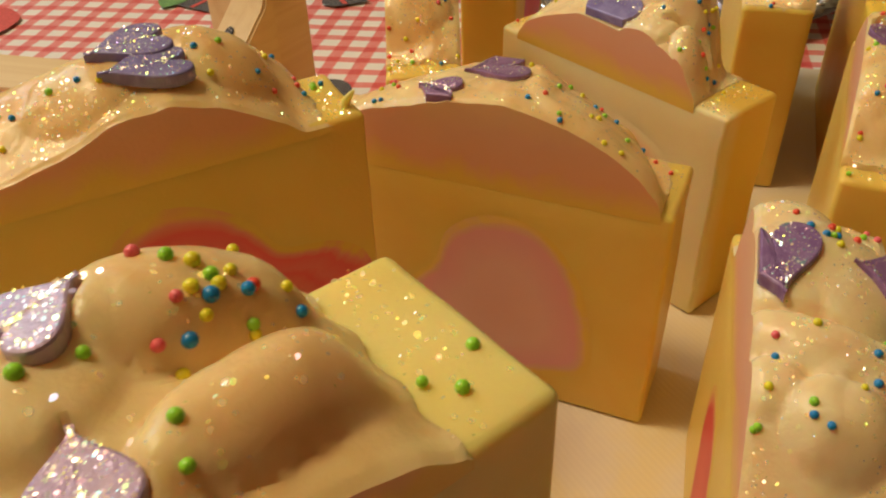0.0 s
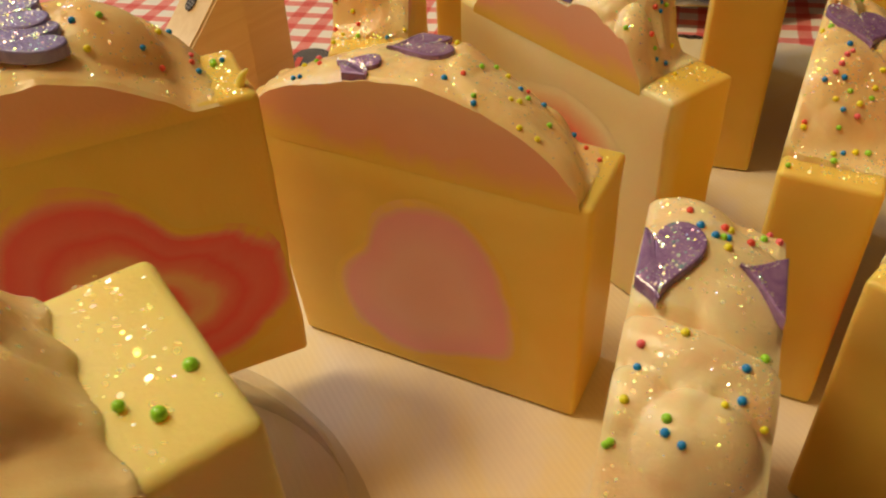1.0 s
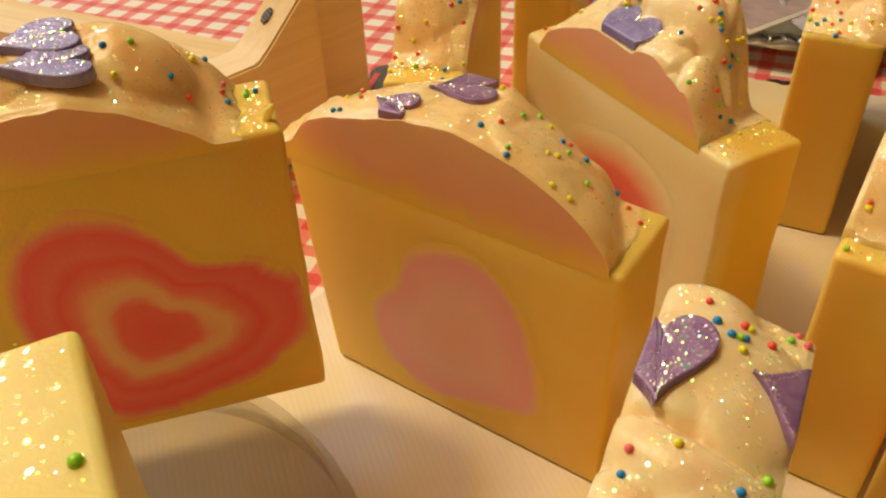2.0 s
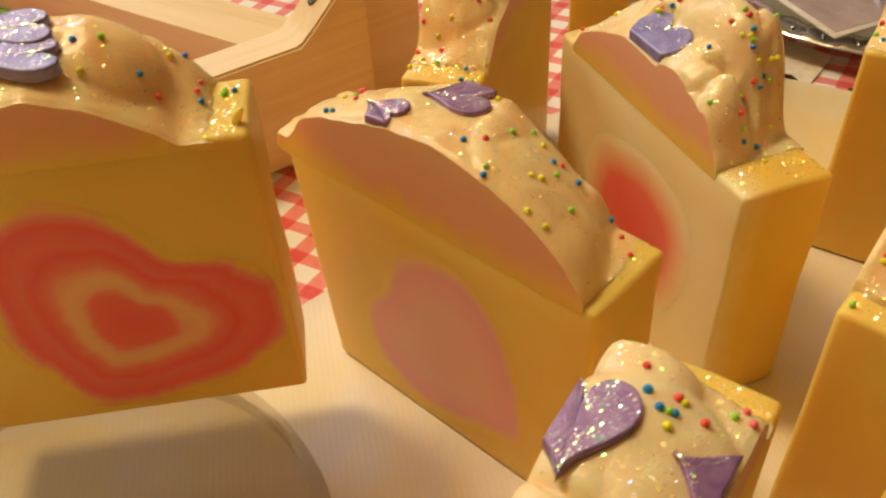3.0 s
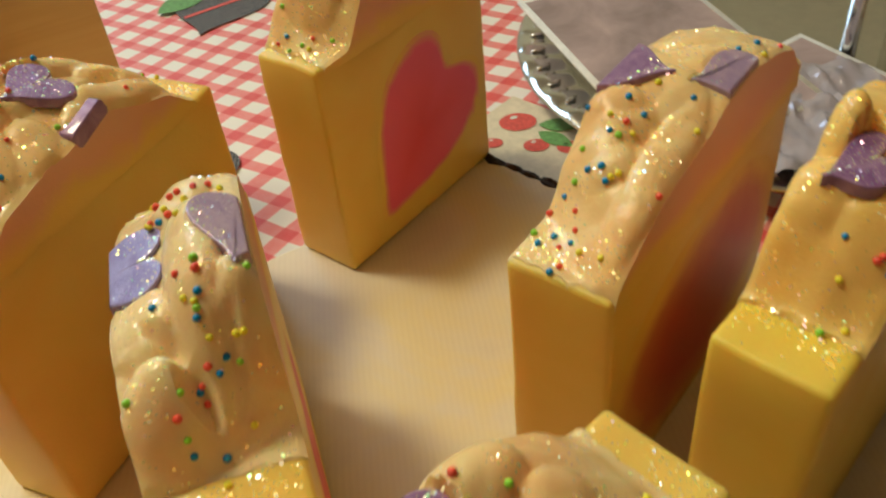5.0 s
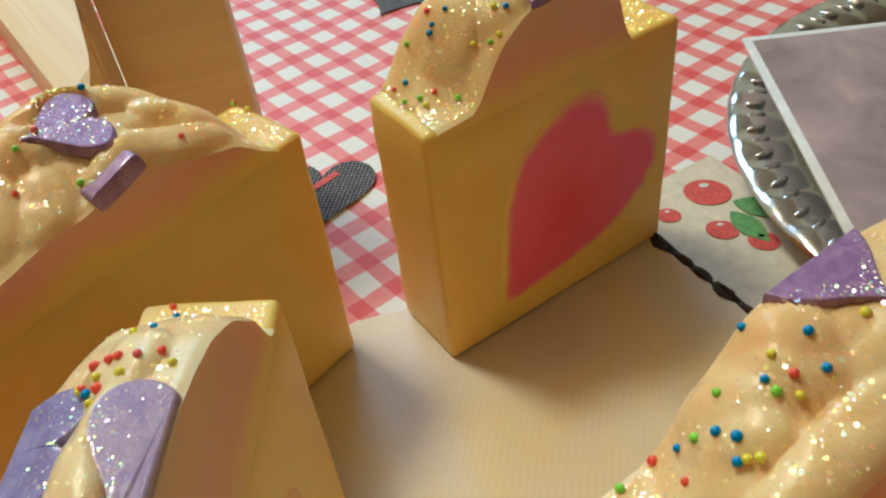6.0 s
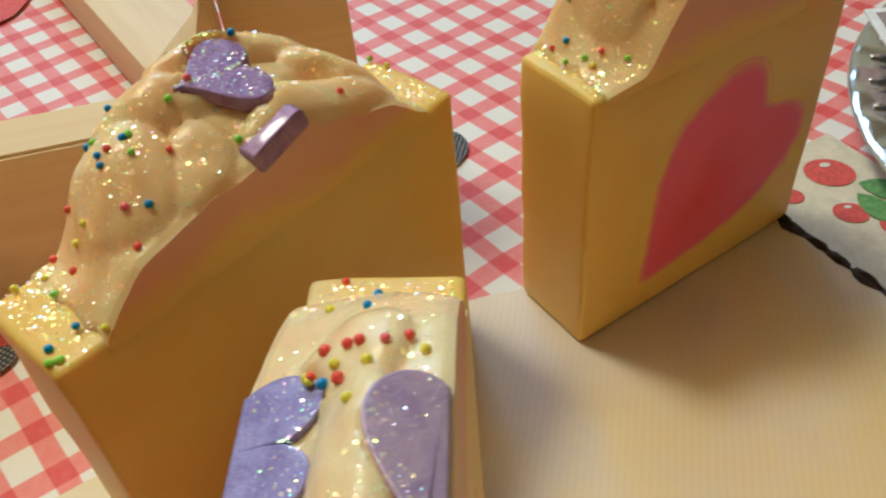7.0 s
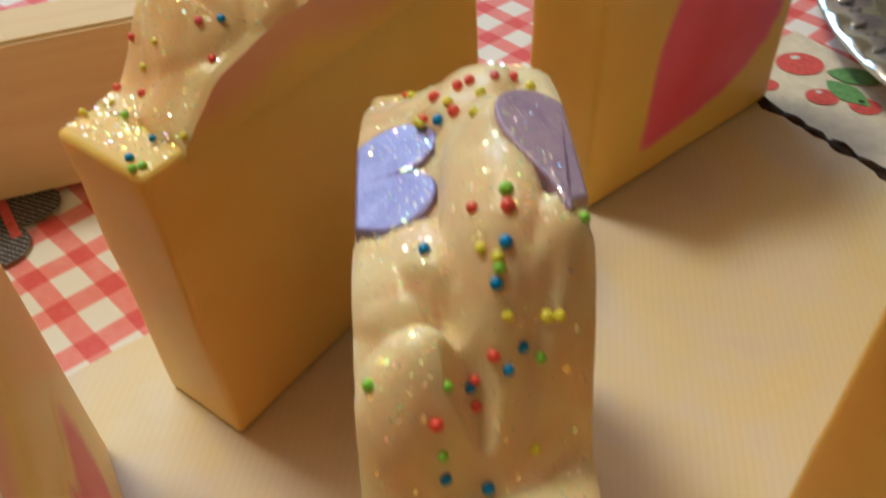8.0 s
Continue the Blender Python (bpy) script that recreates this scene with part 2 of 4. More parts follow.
def cloth_mat():
    """White cotton with a slanting red check, woven at half a millimetre."""
    m, n, l, b = material("red_checked_cotton")
    tc = n.new("ShaderNodeTexCoord")
    sep = n.new("ShaderNodeSeparateXYZ")
    mp = n.new("ShaderNodeMapping")
    l.new(tc.outputs["Object"], mp.inputs[0])
    wob = n.new("ShaderNodeTexNoise")
    wob.inputs["Scale"].default_value = 30.0
    l.new(tc.outputs["Object"], wob.inputs["Vector"])
    mix = n.new("ShaderNodeVectorMath")
    mix.operation = "MULTIPLY_ADD"
    mix.inputs[1].default_value = (0.0025,) * 3
    l.new(wob.outputs["Color"], mix.inputs[0])
    l.new(mp.outputs[0], mix.inputs[2])
    l.new(mix.outputs[0], sep.inputs[0])
    bands = []
    for a, period, phase in ((162.0, 0.0167, CLOTH_PHASE[0]), (75.5, 0.0144, CLOTH_PHASE[1])):
        c, s = math.cos(radians(a)), math.sin(radians(a))
        d = math_node(n, l, "ADD", math_node(n, l, "MULTIPLY", sep.outputs[0], c / period), math_node(n, l, "MULTIPLY", sep.outputs[1], s / period))
        saw = math_node(n, l, "FRACT", math_node(n, l, "ADD", d, phase))
        tri = math_node(n, l, "ABSOLUTE", math_node(n, l, "SUBTRACT", saw, 0.5))
        r = n.new("ShaderNodeMapRange")
        r.inputs[1].default_value, r.inputs[2].default_value = 0.19, 0.225
        r.inputs[3].default_value, r.inputs[4].default_value = 1.0, 0.0
        l.new(tri, r.inputs[0])
        bands.append(r.outputs[0])
    both = math_node(n, l, "MULTIPLY", math_node(n, l, "ADD", bands[0], bands[1]), 0.5)
    fade = noise_tex(n, l, tc.outputs["Object"], 260, 4, 0.7)
    both = math_node(n, l, "MULTIPLY", both, math_node(n, l, "ADD", math_node(n, l, "MULTIPLY", fade, 0.5), 0.72))
    l.new(ramp(n, l, both, [(0.0, (0.86, 0.83, 0.79)), (0.5, (0.78, 0.22, 0.20)), (1.0, (0.68, 0.055, 0.05))]), b.inputs["Base Color"])
    b.inputs["Roughness"].default_value = 0.5
    b.inputs["Sheen Weight"].default_value = 0.3
    bump(n, l, b, noise_tex(n, l, tc.outputs["Object"], 1600, 2), 0.4, 0.0005)
    return m


CLOTH_PHASE = (0.5, 0.5)
for k, (a, period) in enumerate(((162.0, 0.0167), (75.5, 0.0144))):
    c, s = math.cos(radians(a)), math.sin(radians(a))
    CLOTH_PHASE = CLOTH_PHASE[:k] + (0.5 - ((0.011 + 0.0012) * c + (0.366 + 0.0012) * s) / period,) + CLOTH_PHASE[k + 1:]
CLOTH = cloth_mat()


def plain(name, colour, rough=0.6, metal=0.0, scale=200.0, spread=0.8, strength=0.2, distance=0.0004):
    m, n, l, b = material(name)
    f = noise_tex(n, l, coords(n, l), scale, 4, 0.6, 0.5)
    l.new(ramp(n, l, f, [(0.3, tuple(c * spread for c in colour)), (0.7, colour)]), b.inputs["Base Color"])
    b.inputs["Roughness"].default_value, b.inputs["Metallic"].default_value = rough, metal
    bump(n, l, b, f, strength, distance)
    return m


PRINT_CREAM = plain("cream_print", (0.78, 0.70, 0.54), 0.75)
PRINT_RED = plain("cherry_red_print", (0.74, 0.11, 0.09), 0.7, 0, 600, 0.6)
PRINT_GREEN = plain("leaf_green_print", (0.20, 0.42, 0.13), 0.7, 0, 500, 0.5)


def hatch_mat():
    """Charcoal print drawn as close crossing strokes."""
    m, n, l, b = material("charcoal_hatched_print")
    vec = coords(n, l)
    waves = []
    for turn in (12, 100):
        mp = n.new("ShaderNodeMapping")
        mp.inputs["Rotation"].default_value = (0, 0, radians(turn))
        l.new(vec, mp.inputs[0])
        w = n.new("ShaderNodeTexWave")
        w.inputs["Scale"].default_value, w.inputs["Distortion"].default_value, w.inputs["Detail Scale"].default_value = 210, 2.5, 3.0
        l.new(mp.outputs[0], w.inputs["Vector"])
        waves.append(w.outputs["Fac"])
    f = math_node(n, l, "MULTIPLY", waves[0], waves[1])
    l.new(ramp(n, l, f, [(0.25, (0.035, 0.033, 0.04)), (0.75, (0.33, 0.31, 0.31))]), b.inputs["Base Color"])
    b.inputs["Roughness"].default_value = 0.75
    return m


PRINT_DARK = hatch_mat()
PRINT_WHITE = plain("white_print", (0.80, 0.78, 0.74), 0.7)
FOIL = plain("crimped_foil", (0.80, 0.79, 0.78), 0.18, 1.0, 160, 0.9, 0.2, 0.001)
CHROME = plain("chrome", (0.82, 0.83, 0.85), 0.08, 1.0, 50, 0.95, 0.0)
CARD_WHITE = plain("white_card_edge", (0.82, 0.80, 0.78), 0.5)
CARD_PHOTO = plain("mauve_brown_photo", (0.54, 0.42, 0.44), 0.25, 0, 30, 0.5, 0.0)
PLASTIC_GREY = plain("grey_crinkled_wrap", (0.50, 0.45, 0.52), 0.14, 0.2, 40, 0.8, 0.25, 0.004)
# Walls out of view, coloured dark to cut the bounce light on the soaps.
WALL_DARK = plain("dark_unseen_wall", (0.16, 0.10, 0.06), 0.6, 0, 10, 0.7)
WALL = plain("olive_wall_paint", (0.72, 0.68, 0.48), 0.8, 0, 8, 0.9)
# Unseen ceiling and floor, toned to dim and warm the bounce light.
CEILING = plain("warm_unseen_ceiling", (0.60, 0.50, 0.36), 0.85, 0, 8, 0.95)
FLOOR = plain("tan_floor", (0.30, 0.22, 0.13), 0.6, 0, 12, 0.8)


def glass_mat():
    """Thin clear glass: light goes straight through, and its gloss grows towards grazing."""
    m, n, l, b = material("clear_glass")
    gloss = n.new("ShaderNodeBsdfGlossy")
    gloss.inputs["Roughness"].default_value = 0.03
    clear = n.new("ShaderNodeBsdfTransparent")
    clear.inputs["Color"].default_value = (0.88, 0.86, 0.82, 1)
    fres = n.new("ShaderNodeLayerWeight")
    fres.inputs["Blend"].default_value = 0.12
    mix = n.new("ShaderNodeMixShader")
    l.new(math_node(n, l, "MULTIPLY", fres.outputs["Facing"], 0.6), mix.inputs[0])
    l.new(clear.outputs[0], mix.inputs[1])
    l.new(gloss.outputs[0], mix.inputs[2])
    l.new(mix.outputs[0], n["Material Output"].inputs["Surface"])
    return m


GLASS = glass_mat()


# ---- mesh helpers ----
def mesh_of(name, bm, mats, smooth=True):
    me = bpy.data.meshes.new(name)
    bm.normal_update()
    bm.to_mesh(me)
    bm.free()
    for m in mats if isinstance(mats, (list, tuple)) else [mats]:
        me.materials.append(m)
    if smooth:
        me.polygons.foreach_set("use_smooth", [True] * len(me.polygons))
        me.set_sharp_from_angle(angle=radians(50))
    return me


def part(name, bm, mats, parent, label="", at=None, smooth=True):
    ob = new(name, mesh_of(name, bm, mats, smooth))
    ob.parent = parent
    if at is not None:
        ob.matrix_basis = at
    return tagged(ob, label)


def box_bm(x0, y0, z0, x1, y1, z1, bevel=0.0, segs=2):
    bm = bmesh.new()
    bmesh.ops.create_cube(bm, size=1.0, matrix=Matrix.Translation(((x0 + x1) / 2, (y0 + y1) / 2, (z0 + z1) / 2)) @ Matrix.Diagonal((x1 - x0, y1 - y0, z1 - z0, 1)))
    if bevel:
        bmesh.ops.bevel(bm, geom=bm.edges[:], offset=bevel, segments=segs, affect="EDGES", profile=0.6)
    return bm


def prism(pts, z0, z1, bevel=0.0):
    bm = bmesh.new()
    lo = [bm.verts.new((x, y, z0)) for x, y in pts]
    f = bm.faces.new(lo)
    out = bmesh.ops.extrude_face_region(bm, geom=[f])
    bmesh.ops.translate(bm, verts=[v for v in out["geom"] if isinstance(v, bmesh.types.BMVert)], vec=(0, 0, z1 - z0))
    bmesh.ops.recalc_face_normals(bm, faces=bm.faces[:])
    if bevel:
        rim = [e for e in bm.edges if all(abs(v.co.z - z1) < 1e-7 for v in e.verts)]
        bmesh.ops.bevel(bm, geom=rim, offset=bevel, segments=2, affect="EDGES", profile=0.5)
    return bm


def heart_outline(w, h, n=40, rot=0.0, soft=0.0, plump=0.0):
    pts = []
    for k in range(n):
        a = 2 * math.pi * k / n
        x, y = 16 * math.sin(a) ** 3, 13 * math.cos(a) - 5 * math.cos(2 * a) - 2 * math.cos(3 * a) - math.cos(4 * a) + 2.5
        x, y = x / 32 * w, y / 29 * h
        x, y = x + plump * (0.44 * w * math.sin(a) - x), y + plump * (0.40 * h * math.cos(a) - y)
        if soft:
            r = 1 + soft * noise.noise((math.cos(a) * 1.3 + w * 90, math.sin(a) * 1.3, h * 70))
            x, y = x * r, y * r
        c, s = math.cos(radians(rot)), math.sin(radians(rot))
        pts.append((c * x - s * y, s * x + c * y))
    return pts


# ---- room ----
def slab(name, x0, y0, z0, x1, y1, z1, mat, kind="structure"):
    ob = new(name, mesh_of(name, box_bm(x0, y0, z0, x1, y1, z1), mat, False))
    return tagged(ob, kind=kind)


slab("floor", -2.2, -1.8, -0.80, 2.2, 2.6, -0.76, FLOOR)
slab("ceiling", -2.2, -1.8, 1.70, 2.2, 2.6, 1.75, CEILING)
slab("wall_north", -2.2, 2.6, -0.76, 2.2, 2.7, 1.70, WALL)
# The south and east walls are unseen and dark to hold back fill light.
slab("wall_south", -2.2, -1.9, -0.76, 2.2, -1.8, 1.70, WALL_DARK)
slab("wall_west", -2.3, -1.9, -0.76, -2.2, 2.7, 1.70, WALL)
slab("wall_east", 2.2, -1.9, -0.76, 2.3, 2.7, 1.70, WALL_DARK)

ZC = -0.006  # top of the tablecloth; the board's top is z = 0

table = tagged(new("table"), "wooden table under a red checked tablecloth", "table")
part("tabletop", box_bm(-0.75, -0.25, -0.035, 0.42, 0.92, ZC - 0.0015, 0.003), PINE, table)
for lx, ly in ((-0.69, -0.19), (0.36, -0.19), (-0.69, 0.86), (0.36, 0.86)):
    part("leg", box_bm(lx - 0.03, ly - 0.03, -0.76, lx + 0.03, ly + 0.03, -0.035, 0.004), PINE, table)

# ---- tablecloth, with its printed motifs ----
cloth = tagged(new("tablecloth"), "red and white checked cotton tablecloth printed with cherries and dark hearts", "tablecloth")
bm = bmesh.new()
NX, NY = 90, 90
grid = []
for j in range(NY + 1):
    row = []
    for i in range(NX + 1):
        x, y = -0.76 + 1.19 * i / NX, -0.26 + 1.19 * j / NY
        row.append(bm.verts.new((x, y, ZC - 0.0009 + 0.0009 * noise.noise((x * 14, y * 14, 2.0)))))
    grid.append(row)
for j in range(NY):
    for i in range(NX):
        bm.faces.new((grid[j][i], grid[j][i + 1], grid[j + 1][i + 1], grid[j + 1][i]))
part("fabric", bm, CLOTH, cloth)


def flat_print(name, pts, at, mat, lift=0.0002, label=""):
    bm = bmesh.new()
    bm.faces.new([bm.verts.new((x, y, 0)) for x, y in pts])
    bmesh.ops.recalc_face_normals(bm, faces=bm.faces[:])
    return part(name, bm, mat, cloth, label, pose(at[0], at[1], ZC + lift, 0, 0, at[2]), False)


def blob(rx, ry, n=28, wob=0.06, seed=0.0):
    return [(rx * math.cos(a) * (1 + wob * noise.noise((math.cos(a) * 2, math.sin(a) * 2, seed))), ry * math.sin(a) * (1 + wob * noise.noise((math.cos(a) * 2, math.sin(a) * 2, seed + 5)))) for a in (2 * math.pi * k / n for k in range(n))]


def leaf(length, width, n=12):
    up = [(length * k / n, width * math.sin(math.pi * (k / n) ** 0.85)) for k in range(n + 1)]
    return up + [(x, -y) for x, y in reversed(up[1:-1])]


# cream block with cherries beside the tray
flat_print("printed_block", [(-0.038, -0.030), (0.045, -0.030), (0.045, 0.022), (0.0, 0.030), (-0.038, 0.030)], (0.150, 0.548, -25), PRINT_CREAM, 0.0004)
for cx, cy, r in ((0.1350, 0.5710, 0.0078), (0.1286, 0.5541, 0.0040), (0.1462, 0.5555, 0.0052), (0.1593, 0.5565, 0.0050)):
    flat_print("printed_cherry", blob(r, r * 0.85, seed=cx * 50), (cx, cy, 20), PRINT_RED, 0.0007)
    flat_print("printed_shine", blob(r * 0.22, r * 0.14, 14), (cx - 0.3 * r, cy + 0.35 * r, 40), PRINT_WHITE, 0.0009)
for cx, cy, a, w in ((0.1440, 0.5700, 10, 0.020), (0.1452, 0.5650, -28, 0.018)):
    flat_print("printed_leaf", leaf(w, w * 0.24), (cx, cy, a), PRINT_GREEN, 0.0009)
# dark cross-hatched hearts
for cx, cy, a, s in ((-0.050, 0.383, -70, 0.036), (0.016, 0.507, 35, 0.040), (-0.052, 0.652, 10, 0.055), (0.032, 0.640, 60, 0.030), (0.06, 0.77, -30, 0.05), (-0.30, 0.66, 40, 0.06), (-0.22, 0.80, 40, 0.06)):
    flat_print("printed_heart", heart_outline(s, s), (cx, cy, a), PRINT_DARK, 0.0005)
    flat_print("printed_stripe", [(-s * 0.3, 0.002), (s * 0.3, 0.006), (s * 0.3, 0.009), (-s * 0.3, 0.005)], (cx, cy, a + 35), PRINT_RED, 0.0008)
for cx, cy, a, s in ((-0.084, 0.645, 70, 0.04), (0.09, 0.74, 80, 0.05), (0.12, 0.745, 20, 0.05), (-0.25, 0.53, 60, 0.04), (-0.27, 0.70, 120, 0.06)):
    flat_print("printed_leaf", leaf(s, s * 0.25), (cx, cy, a), PRINT_GREEN, 0.0009)
for cx, cy, r in ((-0.235, 0.50, 0.026), (-0.20, 0.64, 0.03)):
    flat_print("printed_cherry", blob(r, r * 0.9, seed=cx * 50), (cx, cy, 20), PRINT_RED, 0.0007)

# ---- sawn board under the soaps ----
board = tagged(new("board"), "pale sawn wooden board with ragged dark bark edge", "board")
bm = bmesh.new()
left_edge = [(-0.135, 0.055), (-0.130, 0.270), (-0.020, 0.324), (0.004, 0.333), (0.018, 0.352), (0.030, 0.382), (0.066, 0.4575), (0.079, 0.4725), (0.108, 0.5385)]
far_edge = [(0.1295, 0.5365), (0.157, 0.5245), (0.181, 0.5135), (0.250, 0.495), (0.330, 0.460)]
rest = [(0.330, 0.055)]
outline = []
ring = left_edge + far_edge + rest
for (ax, ay), (bx, by) in zip(ring, ring[1:] + ring[:1]):
    steps = max(1, int(math.hypot(bx - ax, by - ay) / 0.004))
    for k in range(steps):
        x, y = ax + (bx - ax) * k / steps, ay + (by - ay) * k / steps
        outline.append((x + 0.0009 * noise.noise((x * 190, y * 190, 0)), y + 0.0009 * noise.noise((x * 190, y * 190, 9))))
part("plank", prism(outline, ZC + 0.0003, 0.0, 0.0006), BOARD, board, at=None)
bm = bmesh.new()
random.seed(5)
for k0, k1, (ax, ay), (bx, by) in ((0.0, 0.75, far_edge[0], far_edge[1]), (0.0, 0.85, far_edge[1], far_edge[2]), (0.3, 0.6, far_edge[2], far_edge[3])):
    for k in range(20):
        t = random.uniform(k0, k1)
        x, y = ax + (bx - ax) * t, ay + (by - ay) * t
        s = random.uniform(0.6, 1.6)
        bmesh.ops.create_icosphere(bm, subdivisions=1, radius=0.0023 * s, matrix=pose(x, y + 0.0010, -0.0016, random.uniform(0, 90), 0, -24) @ Matrix.Diagonal((1.7, 0.6, 1.1, 1)))
part("bark_edge", bm, BARK, board, "ragged black bark edge")


# ---- wooden soap mould ----
WA = (-0.0655, 0.377)
WANG = math.degrees(math.atan2(0.101, 0.0891))
mould = tagged(new("soap_mould"), "pale pine wooden soap mould with stepped side wall", "mould")
mould.matrix_basis = pose(WA[0], WA[1], ZC + 0.0008, 0, 0, WANG)
side = [(-0.20, 0.0), (0.104, 0.0), (0.104, 0.100), (0.1015, 0.082), (0.098, 0.072), (0.080, 0.056), (0.073, 0.0505), (-0.20, 0.050)]
bm = prism(side, 0.0, 0.019, 0.0)
bmesh.ops.rotate(bm, verts=bm.verts[:], cent=(0, 0, 0), matrix=Matrix.Rotation(radians(90), 3, "X"))
bmesh.ops.translate(bm, verts=bm.verts[:], vec=(0, 0.019, 0))
bmesh.ops.bevel(bm, geom=bm.edges[:], offset=0.001, segments=2, affect="EDGES")
part("side_wall", bm, PINE, mould)
part("end_block", box_bm(0.1045, 0.0165, 0, 0.139, 0.042, 0.135, 0.001), PINE, mould)
part("cross_wall", box_bm(0, -0.032, 0, 0.26, 0, 0.024, 0.001), PINE, mould, at=mould.matrix_basis.inverted() @ pose(-0.048, 0.470, ZC + 0.0008, 0, 0, 160.6))
part("knot_hole", prism(blob(0.0035, 0.0022), 0, 0.0006), PRINT_DARK, mould, "dark oval knot hole", pose(0.087, 0.0110, 0.0625, 0, -41, 0))

# ---- upturned glass dish ----
dish = tagged(new("glass_dish"), "clear upturned round glass dish with ringed base", "dish")
dish.matrix_basis = pose(-0.012, 0.236, 0.0002)
prof = [(0.0640, 0.0), (0.0650, 0.0015), (0.0630, 0.010), (0.0585, 0.021), (0.0520, 0.0265), (0.0480, 0.0285), (0.0460, 0.0285), (0.0440, 0.0265), (0.0400, 0.0262), (0.0390, 0.0268), (0.0375, 0.0268), (0.0365, 0.0262), (0.0240, 0.0262), (0.0230, 0.0267), (0.0215, 0.0267), (0.0205, 0.0262), (0.0, 0.0262),
        (0.0, 0.0238), (0.0450, 0.0238), (0.0510, 0.0225), (0.0560, 0.0185), (0.0600, 0.010), (0.0615, 0.0)]
bm = bmesh.new()
NS = 64
rings = []
for r, z in prof:
    if r == 0:
        rings.append([bm.verts.new((0, 0, z))])
    else:
        rings.append([bm.verts.new((r * math.cos(2 * math.pi * k / NS), r * math.sin(2 * math.pi * k / NS), z)) for k in range(NS)])
for a, b in zip(rings, rings[1:] + rings[:1]):
    for k in range(NS):
        q = [a[k % len(a)], a[(k + 1) % len(a)], b[(k + 1) % len(b)], b[k % len(b)]]
        q = [v for i, v in enumerate(q) if v not in q[:i]]
        if len(q) > 2:
            bm.faces.new(q)
bmesh.ops.recalc_face_normals(bm, faces=bm.faces[:])
part("bowl", bm, GLASS, dish)


# ---- soaps ----
BALL = {}
for key, m in SPRINKLE.items():
    bm = bmesh.new()
    bmesh.ops.create_icosphere(bm, subdivisions=2, radius=0.00085)
    BALL[key] = mesh_of("sprinkle", bm, m)


def inside(x, y, pts):
    odd = False
    for (ax, ay), (bx, by) in zip(pts, pts[1:] + pts[:1]):
        if (ay > y) != (by > y) and x < ax + (y - ay) * (bx - ax) / (by - ay):
            odd = not odd
    return odd


def clip(pts, lo, hi):
    """Cuts an outline off at two lines of equal v."""
    for sign, limit in ((1, lo), (-1, -hi)):
        out = []
        for (ax, ay), (bx, by) in zip(pts, pts[1:] + pts[:1]):
            ain, bin_ = sign * ay >= limit, sign * by >= limit
            if ain:
                out.append((ax, ay))
            if ain != bin_:
                t = (sign * limit - ay) / (by - ay)
                out.append((ax + t * (bx - ax), sign * limit))
        pts = out
        if len(pts) < 3:
            break
    return pts


class Top:
    """The shape of a soap's piped top: a height in metres over the length u and the thickness v.

    Two edge profiles span a sheet; rounded lobes (u, v, length, width, turn, rise in mm) swell out of it
    and meet in creases, and a negative rise presses a hollow. The slant says by how many mm its two ends run askew."""

    def __init__(self, front, back, thick, seed, folds, lobes, slant):
        self.thick, self.seed, self.folds, self.mid = thick, seed, folds, (front[0][0] + front[-1][0]) / 2000
        self.slant = (slant[0] / 1000, slant[1] / 1000)
        self.lobes = [(u / 1000, v / 1000, a / 1000, b / 1000, math.cos(radians(r)), math.sin(radians(r)), 1.4 * h / 1000) for u, v, a, b, r, h in lobes]
        grid = np.arange(-20, 130.01, 0.25)
        box = np.ones(13) / 13
        self.f, self.b = (list(np.convolve(np.pad(np.interp(grid, [q[0] for q in p], [q[1] for q in p]), 6, mode="edge"), box, "valid") / 1000) for p in (front, back))

    def edge(self, table, u):
        x = min(max((u * 1000 + 20) * 4, 0.0), len(table) - 1.001)
        i = int(x)
        return table[i] + (table[i + 1] - table[i]) * (x - i)

    def __call__(self, u, v):
        k = min(max(v / self.thick, 0.0), 1.0)
        s = k * k * (3 - 2 * k)
        bow = 1 - (2 * k - 1) ** 2
        ub = self.mid + (u - self.mid) * (1 - 0.03 * bow)
        wave = 0.0012 * noise.noise((v * 130, u * 40, self.seed + 11))
        far = min(max((u - 0.030) / 0.030, 0.0), 1.0)
        skew = self.slant[0] * (1 - far) + self.slant[1] * far
        h = self.edge(self.f, ub + wave + skew * k) * (1 - s) + self.edge(self.b, ub + wave - skew * (1 - k)) * s
        mask = min(max((h - 0.0765) / 0.006, 0.0), 1.0)
        n1 = noise.noise((u * 62 + v * 25, v * 55 - u * 18, self.seed))
        n2 = noise.noise((u * 95 + 2.5 * n1, v * 60, self.seed + 7))
        n3 = noise.noise((u * 260, v * 260, self.seed + 3))
        swell, hollow = 0.0, 0.0
        wu, wv = u + 0.0010 * n2, v + 0.0010 * n1
        for lu, lv, a, b, c, sn, rise in self.lobes:
            x, y = wu - lu, wv - lv
            d = ((c * x + sn * y) / a) ** 2 + ((c * y - sn * x) / b) ** 2
            if d < 1:
                q = rise * (1 - d) ** 0.55
                if rise < 0:
                    hollow = min(hollow, rise * (1 - d))
                else:
                    swell = q if q > swell else swell + 0.12 * q
        calm = 0.18 if self.lobes else 1.0
        h += mask * (swell + hollow - (0.0014 if self.lobes else 0.0))
        h += mask * self.folds * calm * (0.35 + 0.75 * bow) * (0.0046 * (min(abs(n1) * 2.6, 1.0) ** 0.6 - 0.62) + 0.0022 * n2)
        h += mask * (0.0012 * bow + 0.00022 * n3)
        e = min(k, 1 - k) * self.thick
        if e < 0.0012:
            h -= 0.0006 * (1 - e / 0.0012) ** 2
        return h


